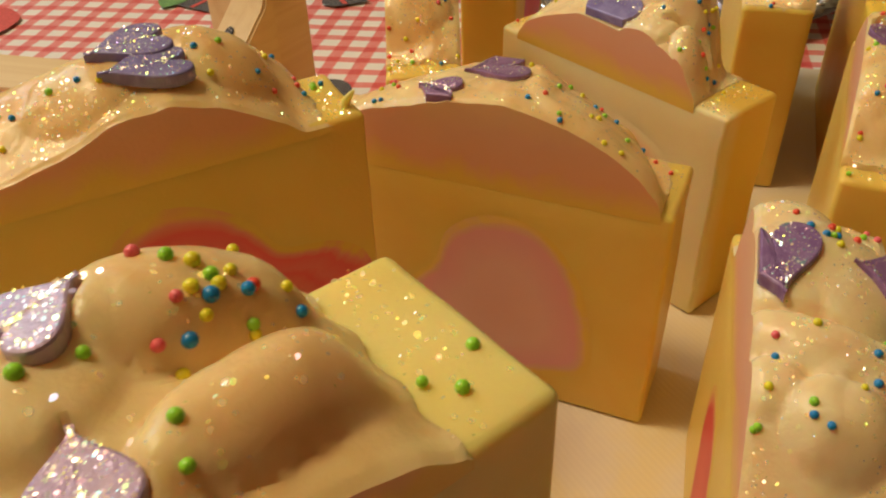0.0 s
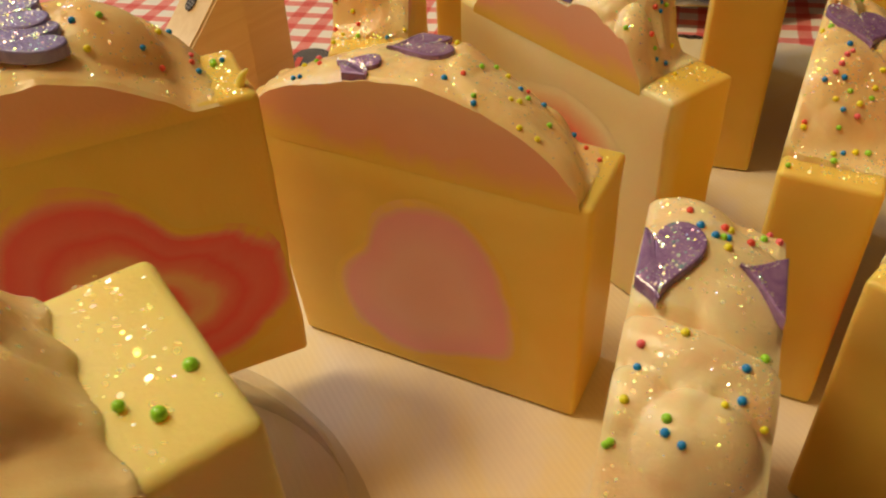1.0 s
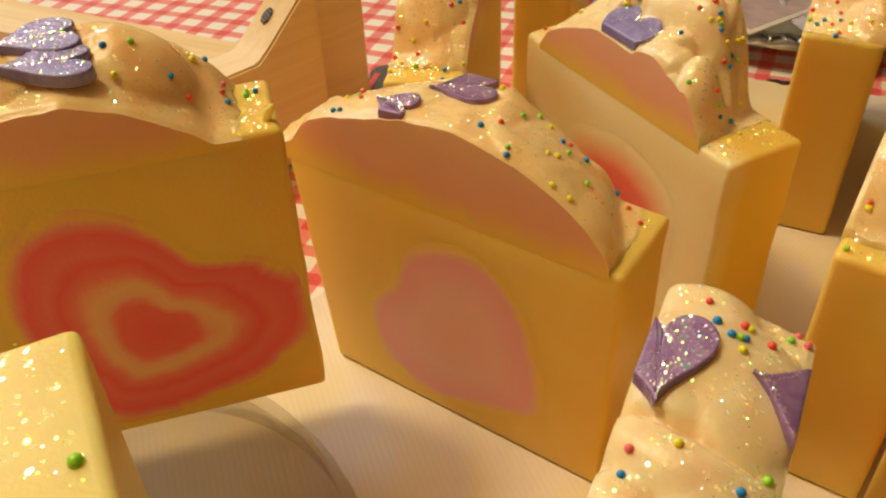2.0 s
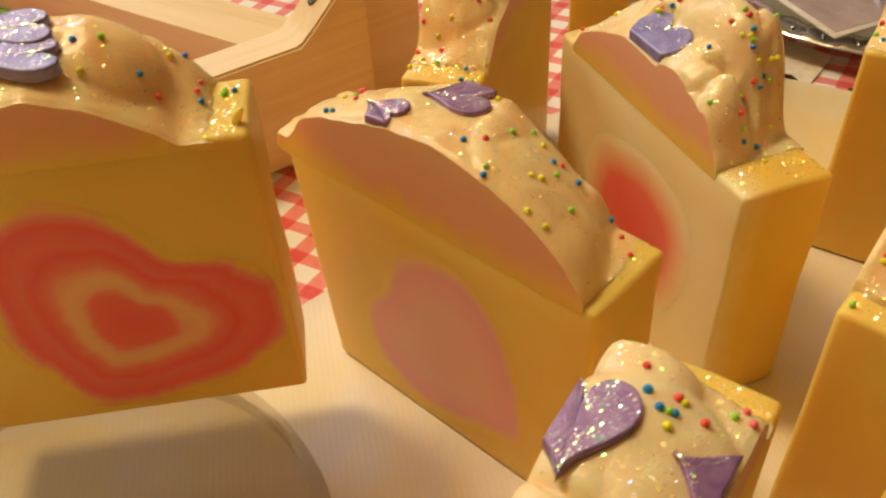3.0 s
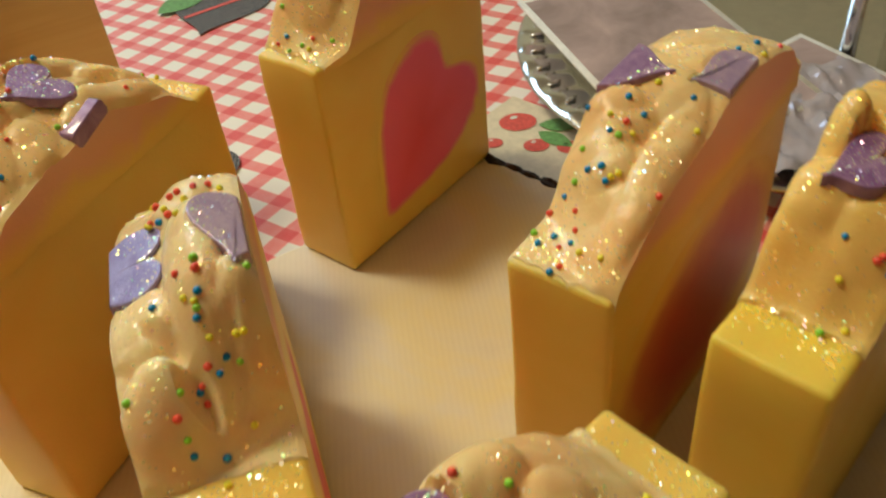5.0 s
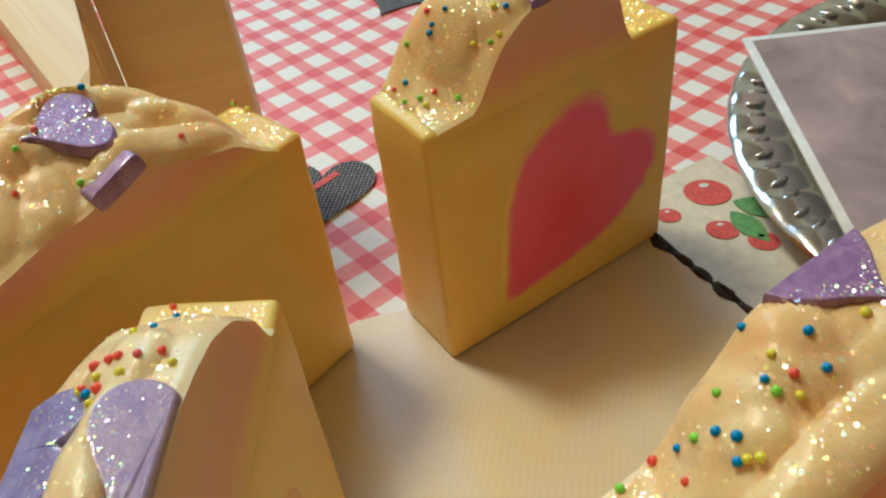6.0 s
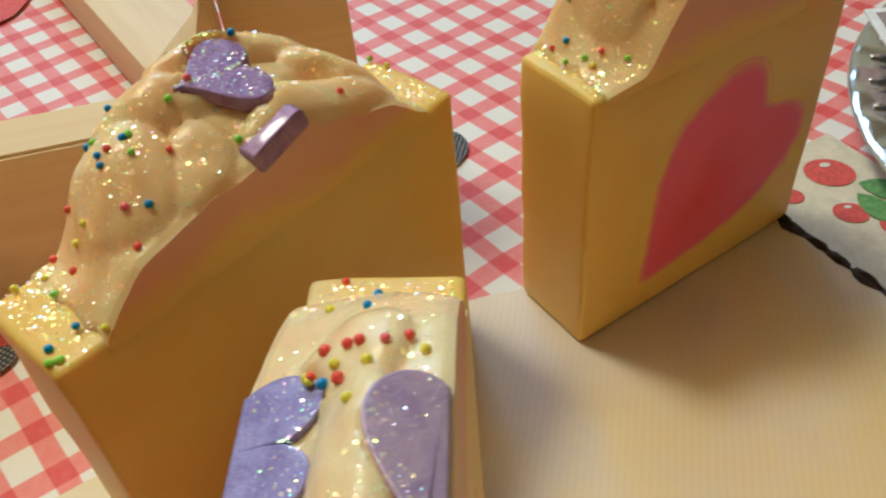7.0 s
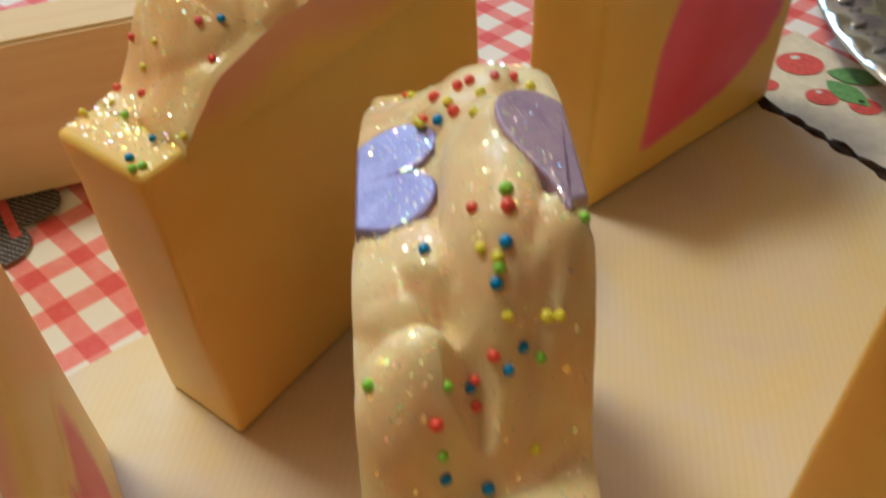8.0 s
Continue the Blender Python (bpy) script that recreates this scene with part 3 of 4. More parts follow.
def soap(label, at, length, thick, front, back, seed, folds=1.0, height=0.075, base=0.0, frost=None, body_mat=None, lean_left=0.0, inlays=(), hearts=(), rods=(), sprinkles=(), scatter=5, glitter=2800, flat_glitter=0.7, lobes=(), slant=(0, 0)):
    thing = tagged(new("soap_bar"), label, "soap", "handmade soap bars")
    thing.matrix_basis = pose(at[0], at[1], base + 0.0002, 0, 0, at[2])
    lift = height - 0.075
    top = Top(front, back, thick, seed, folds, lobes, slant)
    # body: a cut block with soft, slightly uneven edges
    bm = bmesh.new()
    bmesh.ops.create_cube(bm, size=1.0, matrix=Matrix.Translation((length / 2, thick / 2, height / 2)) @ Matrix.Diagonal((length, thick, height, 1)))
    bmesh.ops.bevel(bm, geom=bm.edges[:], offset=0.0015, segments=3, affect="EDGES", profile=0.5)
    bmesh.ops.subdivide_edges(bm, edges=[e for e in bm.edges if e.calc_length() > 0.01], cuts=7, use_grid_fill=True)
    for vert in bm.verts:
        c = vert.co
        if lean_left and c.x < length / 2:
            c.x -= lean_left * (c.z / height) * (1 - 2 * c.x / length)
        o = Vector((c.x * 55, c.y * 55, c.z * 55 + seed))
        if c.z > 0.004:
            c += Vector((noise.noise(o) * 0.0007, noise.noise(o + Vector((9, 0, 0))) * 0.00010, noise.noise(o + Vector((0, 9, 0))) * 0.0007))
    part("body", bm, body_mat or CREAM, thing)
    # heart-shaped slices pressed into the top, cut off flush with the bar's faces
    flecks, slices = [], []
    for u, v, w, rot, mat, up, *squash in hearts:
        u, v, w = u / 1000, v / 1000, w / 1000
        pts = clip([(u + x, v + y * (squash[0] if squash else 1)) for x, y in heart_outline(w, w, 56, rot, 0.05)], 0.0002, thick - 0.0002)
        if len(pts) < 3:
            continue
        cu, cv = sum(p[0] for p in pts) / len(pts), min(max(sum(p[1] for p in pts) / len(pts), 0.002), thick - 0.002)
        inner = [(cu + f * (x - cu), cv + f * (y - cv)) for x, y in pts for f in (0.4, 0.85)]
        rows_ = np.array([(x - cu, y - cv, 1.0) for x, y in inner])
        hs = np.array([top(x, y) for x, y in inner])
        gu, gv, zc = (float(q) for q in np.linalg.lstsq(rows_, hs, rcond=None)[0])
        gu, gv = 0.7 * min(max(gu, -0.7), 0.7), 0.6 * min(max(gv, -0.7), 0.7)
        slices.append((pts, cu, cv, zc + up / 1000, gu, gv, mat, [(cu + 1.09 * (x - cu), cv + 1.09 * (y - cv)) for x, y in pts]))

    def skin(u, v):
        """The frosting's height, pressed flat under the heart slices and risen a little round their rims."""
        z = top(u, v)
        for _, cu, cv, zc, gu, gv, _, bed in slices:
            if inside(u, v, bed):
                z = min(z, zc + gu * (u - cu) + gv * (v - cv) - 0.0006)
        return z

    # piped top
    us = [u / 1000 for u in range(-10, int(length * 1000) + 2) if top(u / 1000, thick / 2) > 0.0764 or max(top(u / 1000, 0), top(u / 1000, thick)) > 0.0768]
    u0, u1 = us[0] - 0.0012, us[-1] + 0.0012
    nu, nv, nz = 120, 36, 4
    bm = bmesh.new()
    rows = []
    for i in range(nu + 1):
        u = u0 + (u1 - u0) * i / nu
        ends = max(0.0, 1 - min(i, nu - i) / 10)
        row = []
        for j in range(nv + 1):
            v = thick * j / nv
            x = u + ends * 0.0016 * noise.noise((v * 240, seed, i // 60))
            row.append(bm.verts.new((x, v, 0.0741 if i in (0, nu) else max(skin(x, v), 0.0742))))
        rows.append(row)
    for i in range(nu):
        for j in range(nv):
            bm.faces.new((rows[i][j], rows[i + 1][j], rows[i + 1][j + 1], rows[i][j + 1]))
    foot = 0.0727
    walls = []
    for j, off in ((0, -0.0001), (nv, 0.0001)):
        sheet = []
        for i in range(nu + 1):
            c = rows[i][j].co
            sheet.append([bm.verts.new((c.x, c.y + (off if k else 0.3 * off), foot + (c.z - foot) * k / nz)) for k in range(nz + 1)])
        walls.append(sheet)
        for i in range(nu):
            for k in range(nz):
                q = (sheet[i][k], sheet[i + 1][k], sheet[i + 1][k + 1], sheet[i][k + 1])
                bm.faces.new(q if j == 0 else tuple(reversed(q))).material_index = 1
            q = (sheet[i][nz], sheet[i + 1][nz], rows[i + 1][j], rows[i][j])
            bm.faces.new(q if j == 0 else tuple(reversed(q)))
    for i in (0, nu):
        q = [walls[0][i][0]] + rows[i] + [walls[1][i][0]]
        bm.faces.new(q if i else list(reversed(q)))
    me = part("frosting", bm, [frost or FROST, CUT], thing, "wavy peach frosting-like top", pose(0, 0, lift))
    # inlaid hearts in the cut faces
    for face, u, z, w, h, rot, mat, *plump in inlays:
        bm = bmesh.new()
        lay = bm.verts.layers.float.new("rim")
        pts = heart_outline(w / 1000, h / 1000, 60, rot if face == 0 else -rot, 0.10, plump[0] if plump else 0.45)
        rings = []
        for k in range(14):
            f = 1.09 if k == 0 else 1 - (k - 1) / 13
            ring = []
            for x, y in pts:
                zz = min(max(z / 1000 + f * y, 0.0016), height - 0.0016)
                xx = min(max(u / 1000 + (f * x if face == 0 else -f * x), 0.0016), length - 0.0016)
                out_by = -0.0001 if k == 0 else 0.00015
                yy = -out_by if face == 0 else thick + out_by
                vert = bm.verts.new((xx, yy, zz))
                vert[lay] = max(0.0, 1 - f)
                ring.append(vert)
            rings.append(ring)
        for ra, rb in zip(rings, rings[1:]):
            for k in range(60):
                bm.faces.new((ra[k - 1], ra[k], rb[k], rb[k - 1]))
        bm.faces.new(rings[-1])
        bmesh.ops.recalc_face_normals(bm, faces=bm.faces[:])
        if (bm.faces[0].normal.y > 0) == (face == 0):
            bmesh.ops.reverse_faces(bm, faces=bm.faces[:])
        part("heart_inlay", bm, mat, thing)
    for pts, cu, cv, zc, gu, gv, mat, _ in slices:
        bm = prism([(x - cu, y - cv) for x, y in pts], -0.0020, 0.0006, 0.0004)
        for vert in bm.verts:
            vert.co.z += gu * vert.co.x + gv * vert.co.y
        part("heart_slice", bm, mat, thing, "glittery purple heart slice", pose(cu, cv, zc + lift), False)
        for k in range(6 * len(pts)):
            (x, y), f = pts[k % len(pts)], 0.94 * random.random() ** 0.5
            x, y = f * (x - cu), f * (y - cv)
            flecks.append((cu + x, cv + y, zc + lift + 0.00075 + gu * x + gv * y, Vector((-gu, -gv, 1)).normalized(), 0.62))
    for u, z, size, turn in rods:
        cap = [(size * (0.40 * sx + 0.10 * math.cos(a)), size * (0.08 * sy + 0.10 * math.sin(a))) for sx, sy, a0 in ((1, -1, -90), (1, 1, 0), (-1, 1, 90), (-1, -1, 180)) for a in (radians(a0 + 18 * k) for k in range(6))]
        part("purple_rod", prism(cap, -0.0045, 0.0004, 0.0004), PURPLE, thing, "short dark purple soap rod", pose(u / 1000, 0, z / 1000 + lift, 90, 0, 0) @ pose(0, 0, 0, 0, 0, turn))
    # sugar pearls
    rnd = random.Random(seed * 13 + 1)
    spots = list(sprinkles)
    centres = [(rnd.uniform(4, length * 1000 - 4), rnd.uniform(3, thick * 1000 - 3)) for _ in range(max(2, scatter // 5))]
    for _ in range(scatter):
        cu, cv = rnd.choice(centres)
        spots.append((min(max(rnd.gauss(cu, 6), 1.5), length * 1000 - 1.5), min(max(rnd.gauss(cv, 3.5), 1.2), thick * 1000 - 1.2), rnd.choice("rpbbggyy")))
    for u, v, colour in spots:
        ob = new("sprinkle", BALL[colour])
        ob.parent = thing
        z = max(top(u / 1000, v / 1000), 0.0752) + lift
        ob.matrix_basis = pose(u / 1000, v / 1000, z + 0.00022) @ Matrix.Scale(rnd.uniform(0.74, 0.98), 4)
    # glitter flakes, too many to count
    verts, faces = [], []
    for _ in range(glitter):
        u, v = rnd.uniform(0.002, length - 0.002), rnd.uniform(0.001, thick - 0.001)
        patch = 0.5 + 1.6 * noise.noise((u * 110, v * 110, seed + 2.0))
        ledge = top(u, v) < 0.077
        if rnd.random() > (patch * 0.75 if not ledge else (0.45 + patch) * (1.5 if flat_glitter == 1.0 else flat_glitter)):
            continue
        slope = Vector((top(u - 0.001, v) - top(u + 0.001, v), top(u, v - 0.001) - top(u, v + 0.001), 0.002)).normalized()
        flecks.append((u, v, max(top(u, v), 0.0752) + lift + 0.00012, slope, 1.0))
    for u, v, z, slope, scale in flecks:
        nrm = (slope + Vector((rnd.gauss(0, 0.34), rnd.gauss(0, 0.34), 0))).normalized()
        a = nrm.orthogonal().normalized()
        b = nrm.cross(a)
        r = rnd.uniform(0.00012, 0.00026) if rnd.random() < 0.70 else rnd.uniform(0.00026, 0.00046)
        r *= scale
        k0 = len(verts)
        for k in range(6):
            verts.append(Vector((u, v, z)) + r * (a * math.cos(k * math.pi / 3) + b * math.sin(k * math.pi / 3)))
        faces.append(tuple(range(k0, k0 + 6)))
    me = bpy.data.meshes.new("glitter")
    me.from_pydata(verts, [], faces)
    me.materials.append(GLITTER)
    g = new("glitter", me)
    g.parent = thing
    tagged(g, "fine iridescent glitter flakes", kind="stuff")
    return thing


soap("cream soap bar with pale pink heart and two purple heart slices", (0.029, 0.3225, -29.5), 0.0905, 0.0262,
     [(-6, 79), (0, 88), (7, 91.5), (14, 93.5), (30, 98), (47, 100), (61, 96.5), (74, 90), (82, 85), (86, 81), (88, 75.5), (95, 74)],
     [(-6, 79), (5, 86), (30, 96.5), (47, 98), (55, 93), (64, 87.5), (72, 84), (74.5, 80), (76, 75.5), (90, 75)], 3, lean_left=0.008,
     glitter=1500, slant=(0, 12), lobes=[(66, 10, 20, 11, -22, 1.2), (58, 22, 14, 5, -8, 1.2), (20, 12, 16, 11, 0, 0.9)],
     inlays=[(0, 46, 32, 62, 66, 58, PINK, 0.62), (1, 45, 28, 56, 60, 20, RED)],
     hearts=[(37.5, 18.5, 17.0, -58, PURPLE, 0.8), (27.0, 4.0, 11.5, -100, PURPLE, 0.5)], sprinkles=[(53.9, 8.9, "r"), (65.5, 21.3, "r"), (50.4, 5.8, "b"), (60.1, 0.9, "b"), (64.3, 19.4, "b"), (69.6, 21.8, "b"), (65.6, 9.9, "y"), (75.3, 2.2, "y"), (71.1, 1.6, "y"), (56.7, 22.1, "y"), (67.2, 11.4, "y"), (59.4, 2.5, "g"), (74.7, 11.9, "g"), (67.5, 16.3, "g"), (56.7, 22.1, "g"), (80.8, 23.4, "r"), (85.5, 19.8, "r"), (76.8, 25.1, "b"), (11.7, 9.9, "g"), (8.4, 8.9, "y"), (14.2, 7.6, "r"), (8.1, 15.7, "r"), (11.5, 2.2, "b"), (9.9, 1.5, "b"), (60.3, 21, "y"), (55.3, 16.4, "g")])
dish_bar = soap("cream soap bar with red heart swirl standing on a glass dish", (-0.0496, 0.2513, 21.5), 0.0918, 0.0237,
     [(0, 79), (19, 82), (32, 85), (41, 89), (52, 90), (62, 87), (69, 83), (75, 78), (77, 75), (93, 75)],
     [(0, 82), (16, 88), (35, 92), (43, 93.5), (62, 93.5), (73, 89), (81, 81), (83, 75.5), (93, 75)], 11, height=0.078, base=0.0288,
     lobes=[(66, 14, 11, 9, -15, 2.4), (38, 12, 12, 9, 10, 1.8), (54, 19, 14, 5, 0, 2.0)],
     inlays=[(0, 55, 31, 74, 68, -34, SWIRL, 0.5)],
     hearts=[(50.0, 8.5, 18.0, -84, BLUE_HEART, 2.2, 0.55), (48.5, 15.5, 17.0, -80, BLUE_HEART, 1.4, 0.55)], sprinkles=[(61, 12.8, "b"), (66.2, 13.4, "g"), (76.8, 19.2, "y"), (79.2, 22.3, "b"), (62.1, 6.9, "y"), (72.3, 9.4, "b"), (82, 17, "p"), (82.2, 11.4, "b"), (86.2, 16.5, "g"), (24.3, 12.4, "b"), (32.1, 12.3, "g"), (74.8, 8.2, "r"), (21.9, 14.4, "g"), (21, 7.3, "y"), (45.6, 9.8, "p")])
bm = bmesh.new()
bmesh.ops.create_icosphere(bm, subdivisions=3, radius=0.0011, matrix=pose(0.0890, 0.0042, 0.0795) @ Matrix.Diagonal((1.0, 0.9, 2.6, 1)))
for vert in bm.verts:
    f = (vert.co.z - 0.0766) / 0.006
    vert.co.x += 0.0022 * f * f
    vert.co.y += 0.0008 * math.sin(4 * f)
part("shaving_curl", bm, PALE, dish_bar, "small pale soap shaving")
soap("cream soap bar with frosted top and lilac heart slice close by", (-0.0250, 0.1258, 32.0), 0.092, 0.030,
     [(0, 78), (20, 83), (40, 86), (54, 86), (60, 84), (68, 82), (75, 79), (78, 75.5), (93, 75)],
     [(0, 84), (20, 90), (40, 91), (58, 89), (66, 87), (73, 84.5), (76, 81), (78, 76), (93, 75)], 19, height=0.1062, base=0.0288, body_mat=PALE,
     glitter=1500, lobes=[(65, 24, 13, 7, -5, 3.6), (67, 10, 14, 5.5, 12, 3.4), (48, 20, 10, 8, 0, 2.0), (66, 17.2, 9, 2, 5, -1.4)],
     hearts=[(53.6, 24.3, 9.5, -250, LILAC, 0.3), (50.6, 9.3, 9.0, -194, LILAC, 0.3)], sprinkles=[(62.8, 26.4, "p"), (65, 24.2, "g"), (67.5, 21.1, "g"), (70, 19.5, "b"), (69.5, 21.5, "y"), (70.7, 19.9, "r"), (74.1, 20.3, "y"), (66.5, 19.3, "b"), (63.7, 19.8, "p"), (74.4, 18.7, "b"), (65.4, 18.5, "y"), (65.3, 20.3, "y"), (67.7, 20.1, "y"), (61.5, 16.5, "y"), (55.1, 18.9, "g"), (60.6, 18, "p"), (50, 18.7, "g"), (58.2, 8.7, "g"), (57.1, 5, "g"), (89, 10.5, "g"), (81.6, 9.5, "g"), (84.3, 6.5, "g")])
soap("cream soap bar with teal and purple glitter heart slice", (0.1093, 0.1774, 68.4), 0.092, 0.025,
     [(0, 76), (8, 78), (20, 88), (36, 92), (55, 96), (70, 95), (76, 88), (80, 77), (93, 75)],
     [(0, 76), (8, 79), (20, 90), (36, 94), (55, 99), (70, 98), (75, 88), (79, 77), (93, 75)], 23, folds=0.8, frost=FROST_PALE,
     lobes=[(52, 13, 15, 15, 0, 2.6), (34, 11, 7, 17, -14, 3.4), (22, 11, 8, 10, 10, 3.8), (26, 22, 6, 6, 20, 2.6), (66, 18, 7, 9, 0, 2.2), (39.5, 13, 2, 13, -10, -1.4)],
     inlays=[(1, 45, 32, 50, 54, 30, RED)],
     hearts=[(49.5, 22.0, 17.0, -80, TEAL_HEART, 0.9), (52.0, 0.2, 16.5, 176, PURPLE, 0.7)], sprinkles=[(33.8, 21.7, "p"), (36.1, 15.3, "y"), (30.1, 21.6, "b"), (39.6, 2.3, "g"), (33.3, 5.5, "b"), (28.4, 5.5, "b"), (26.2, 8, "y"), (24, 22.6, "y"), (21.4, 16, "g"), (19.4, 15.9, "b"), (18.2, 13.3, "b"), (19.2, 23.5, "g"), (18.8, 24.1, "g"), (26.5, 1.6, "y"), (60, 15.6, "b"), (58, 12.9, "b"), (61.9, 11.4, "r"), (58.3, 11.5, "g"), (58.6, 10.7, "b"), (55.6, 10.6, "y"), (69.8, 2.9, "p"), (67.8, 1.2, "p"), (67.2, 4, "g"), (64.6, 17.8, "r"), (61.8, 10.4, "y")])
soap("cream soap bar with red heart inlay and two lilac heart slices", (0.0860, 0.3985, -55.9), 0.0928, 0.0260,
     [(0, 75), (9, 75.5), (12, 82), (21, 87), (35, 92), (52, 91), (67, 91), (73, 88), (77, 84), (80, 79), (82, 75.5), (93, 75)],
     [(0, 75), (11, 75.5), (13.5, 85), (22, 95), (31, 100), (40, 102.5), (47, 103.5), (59, 103), (64, 99), (68, 92), (71, 83), (73, 75.5), (93, 74.5)], 31, folds=1.0, frost=FROST_PALE, body_mat=LIT_IVORY,
     slant=(0, 9), lobes=[(54, 16, 17, 5.5, 2, 4.2), (66, 22.5, 7, 4.5, 0, 3.4), (59, 4.5, 9, 7, 10, 2.4), (74, 6, 7, 7, 5, 2.6), (34, 14, 9, 7, 0, 2.6), (72.5, 12.5, 4, 3, 20, -4.0), (66, 9.5, 6, 1.8, 35, -2.0), (71, 19, 6, 1.6, -30, -2.0)],
     inlays=[(0, 50, 34, 58, 68, 10, BLED_RED, 0.75), (1, 50, 32, 56, 58, 0, RED)],
     hearts=[(44.5, 1.0, 19.0, 0, BLUE_HEART, 0.9), (53.0, 25.8, 20.0, 74, LILAC, 0.6)], sprinkles=[(60, 13.7, "r"), (61.8, 17.2, "r"), (59.9, 17.2, "g"), (64.8, 16.7, "b"), (64.2, 14.2, "y"), (65.6, 15.8, "y"), (66.4, 15.9, "g"), (67.3, 15.5, "b"), (60, 8.4, "b"), (69.2, 16.5, "y"), (68.9, 20.6, "y"), (69.4, 21.8, "y"), (70, 18, "b"), (71.6, 16.4, "b"), (70.7, 14.9, "r"), (70.6, 12.9, "r"), (70.8, 12.3, "b"), (71.9, 12.9, "r"), (75.8, 8.5, "r"), (72.2, 1.6, "g"), (78.2, 9, "b"), (78.1, 13.6, "b"), (82.3, 12.9, "y"), (75.1, 19.1, "y"), (70.6, 19.9, "g"), (62.6, 24.9, "g"), (72.9, 9.8, "g"), (77.2, 8.9, "g"), (22.4, 14, "b"), (34.6, 10.8, "r"), (35.2, 13.8, "r"), (35.3, 15.3, "r"), (35.9, 18.4, "p"), (37.5, 12.4, "y"), (39.2, 11, "b"), (39.4, 13, "r"), (37.2, 9.2, "r"), (37, 8.6, "y"), (36.5, 22.8, "y"), (34.4, 20.9, "r"), (38.3, 16.4, "y"), (36.2, 5.7, "r"), (44.7, 15.1, "y"), (37.6, 8.9, "y")])
soap("cream soap bar with wavy frosting and small purple rod", (0.0669, 0.362, 84.1), 0.0931, 0.0242,
     [(0, 75), (9.5, 75.8), (13, 80.5), (18, 85.5), (30, 88.5), (43, 89.5), (55, 91.5), (67, 86.5), (76, 84), (80, 79.5), (83, 76), (94, 75)],
     [(0, 75), (15, 75.8), (18.5, 82), (23, 90), (31, 95), (42, 99), (54, 98), (71, 90), (79, 82), (84, 75.5), (93, 75)], 37, folds=0.9, flat_glitter=1.0,
     glitter=3600, lobes=[(26, 12, 10, 10, 15, 3.0), (38, 18, 12, 5, -20, 2.4), (58, 21, 18, 4.5, -6, 3.0), (73, 12, 11, 5, -30, 2.4), (62, 4, 18, 4, 0, 2.2), (36, 6, 9, 6, 20, 1.8), (66, 9.5, 7, 2.5, 0, -1.5)],
     hearts=[(49.5, 14.5, 16.0, -97, PURPLE, 0.6)], rods=[(49.5, 89.6, 0.0125, 17)], sprinkles=[(32.5, 21.9, "b"), (27.2, 23.3, "b"), (30, 14.7, "b"), (27.5, 21.1, "g"), (25.5, 15.9, "b"), (24.6, 14, "b"), (27.1, 15.1, "r"), (29.2, 11.6, "g"), (34.3, 9.1, "r"), (22.9, 6.7, "p"), (25.8, 4.5, "b"), (20.8, 2.7, "r"), (19.7, 23.2, "r"), (18.1, 13.6, "y"), (16.8, 17.7, "y"), (13.7, 23.3, "r"), (13.8, 15.8, "r"), (10.3, 20.4, "y"), (5.8, 23, "y"), (9.3, 15.6, "g"), (7.7, 6.3, "b"), (10.2, 0.9, "y"), (2.5, 6.1, "b"), (1, 3.5, "g"), (2.4, 2.7, "g"), (92.1, 23.3, "r"), (91.9, 23.3, "g"), (92.1, 18.2, "y"), (66.3, 3, "r"), (58.3, 20.6, "b")])
soap("cream soap bar with bright rose heart in its face", (0.1036, 0.4643, 69.2), 0.0795, 0.0245,
     [(0, 75), (14, 76), (18, 84), (23, 91), (30, 96), (45, 97), (56, 95), (60, 82), (62, 75), (80, 75)],
     [(0, 75), (5, 76), (9, 84), (13, 89), (18, 93), (28, 98), (45, 101), (56, 97), (60, 82), (62, 75), (80, 75)], 41, folds=0.9, flat_glitter=1.0,
     glitter=3600, lobes=[(18, 15, 8, 9, 10, 2.8), (30, 8, 9, 7, 0, 2.0), (30, 18, 9, 7, 0, 2.4), (46, 12, 12, 11, 0, 2.2)],
     inlays=[(0, 42, 33, 54, 72, -44, ROSE)],
     hearts=[(36.3, -3.7, 19.0, -68, PURPLE, 0.2)], sprinkles=[(15.4, 16, "b"), (18.5, 14.7, "b"), (14.3, 15.6, "b"), (11.2, 21, "g"), (16.2, 18.8, "r"), (6.9, 16.7, "b"), (4.8, 18.8, "r"), (9.9, 9.1, "r"), (4.4, 13.9, "g"), (6.7, 10.6, "g"), (6.8, 8.2, "y"), (13.4, 5, "g"), (27.2, 3.6, "b"), (25.6, 5.9, "y"), (22.1, 3.1, "g"), (19.6, 6.2, "y"), (23.9, 2.1, "y")])
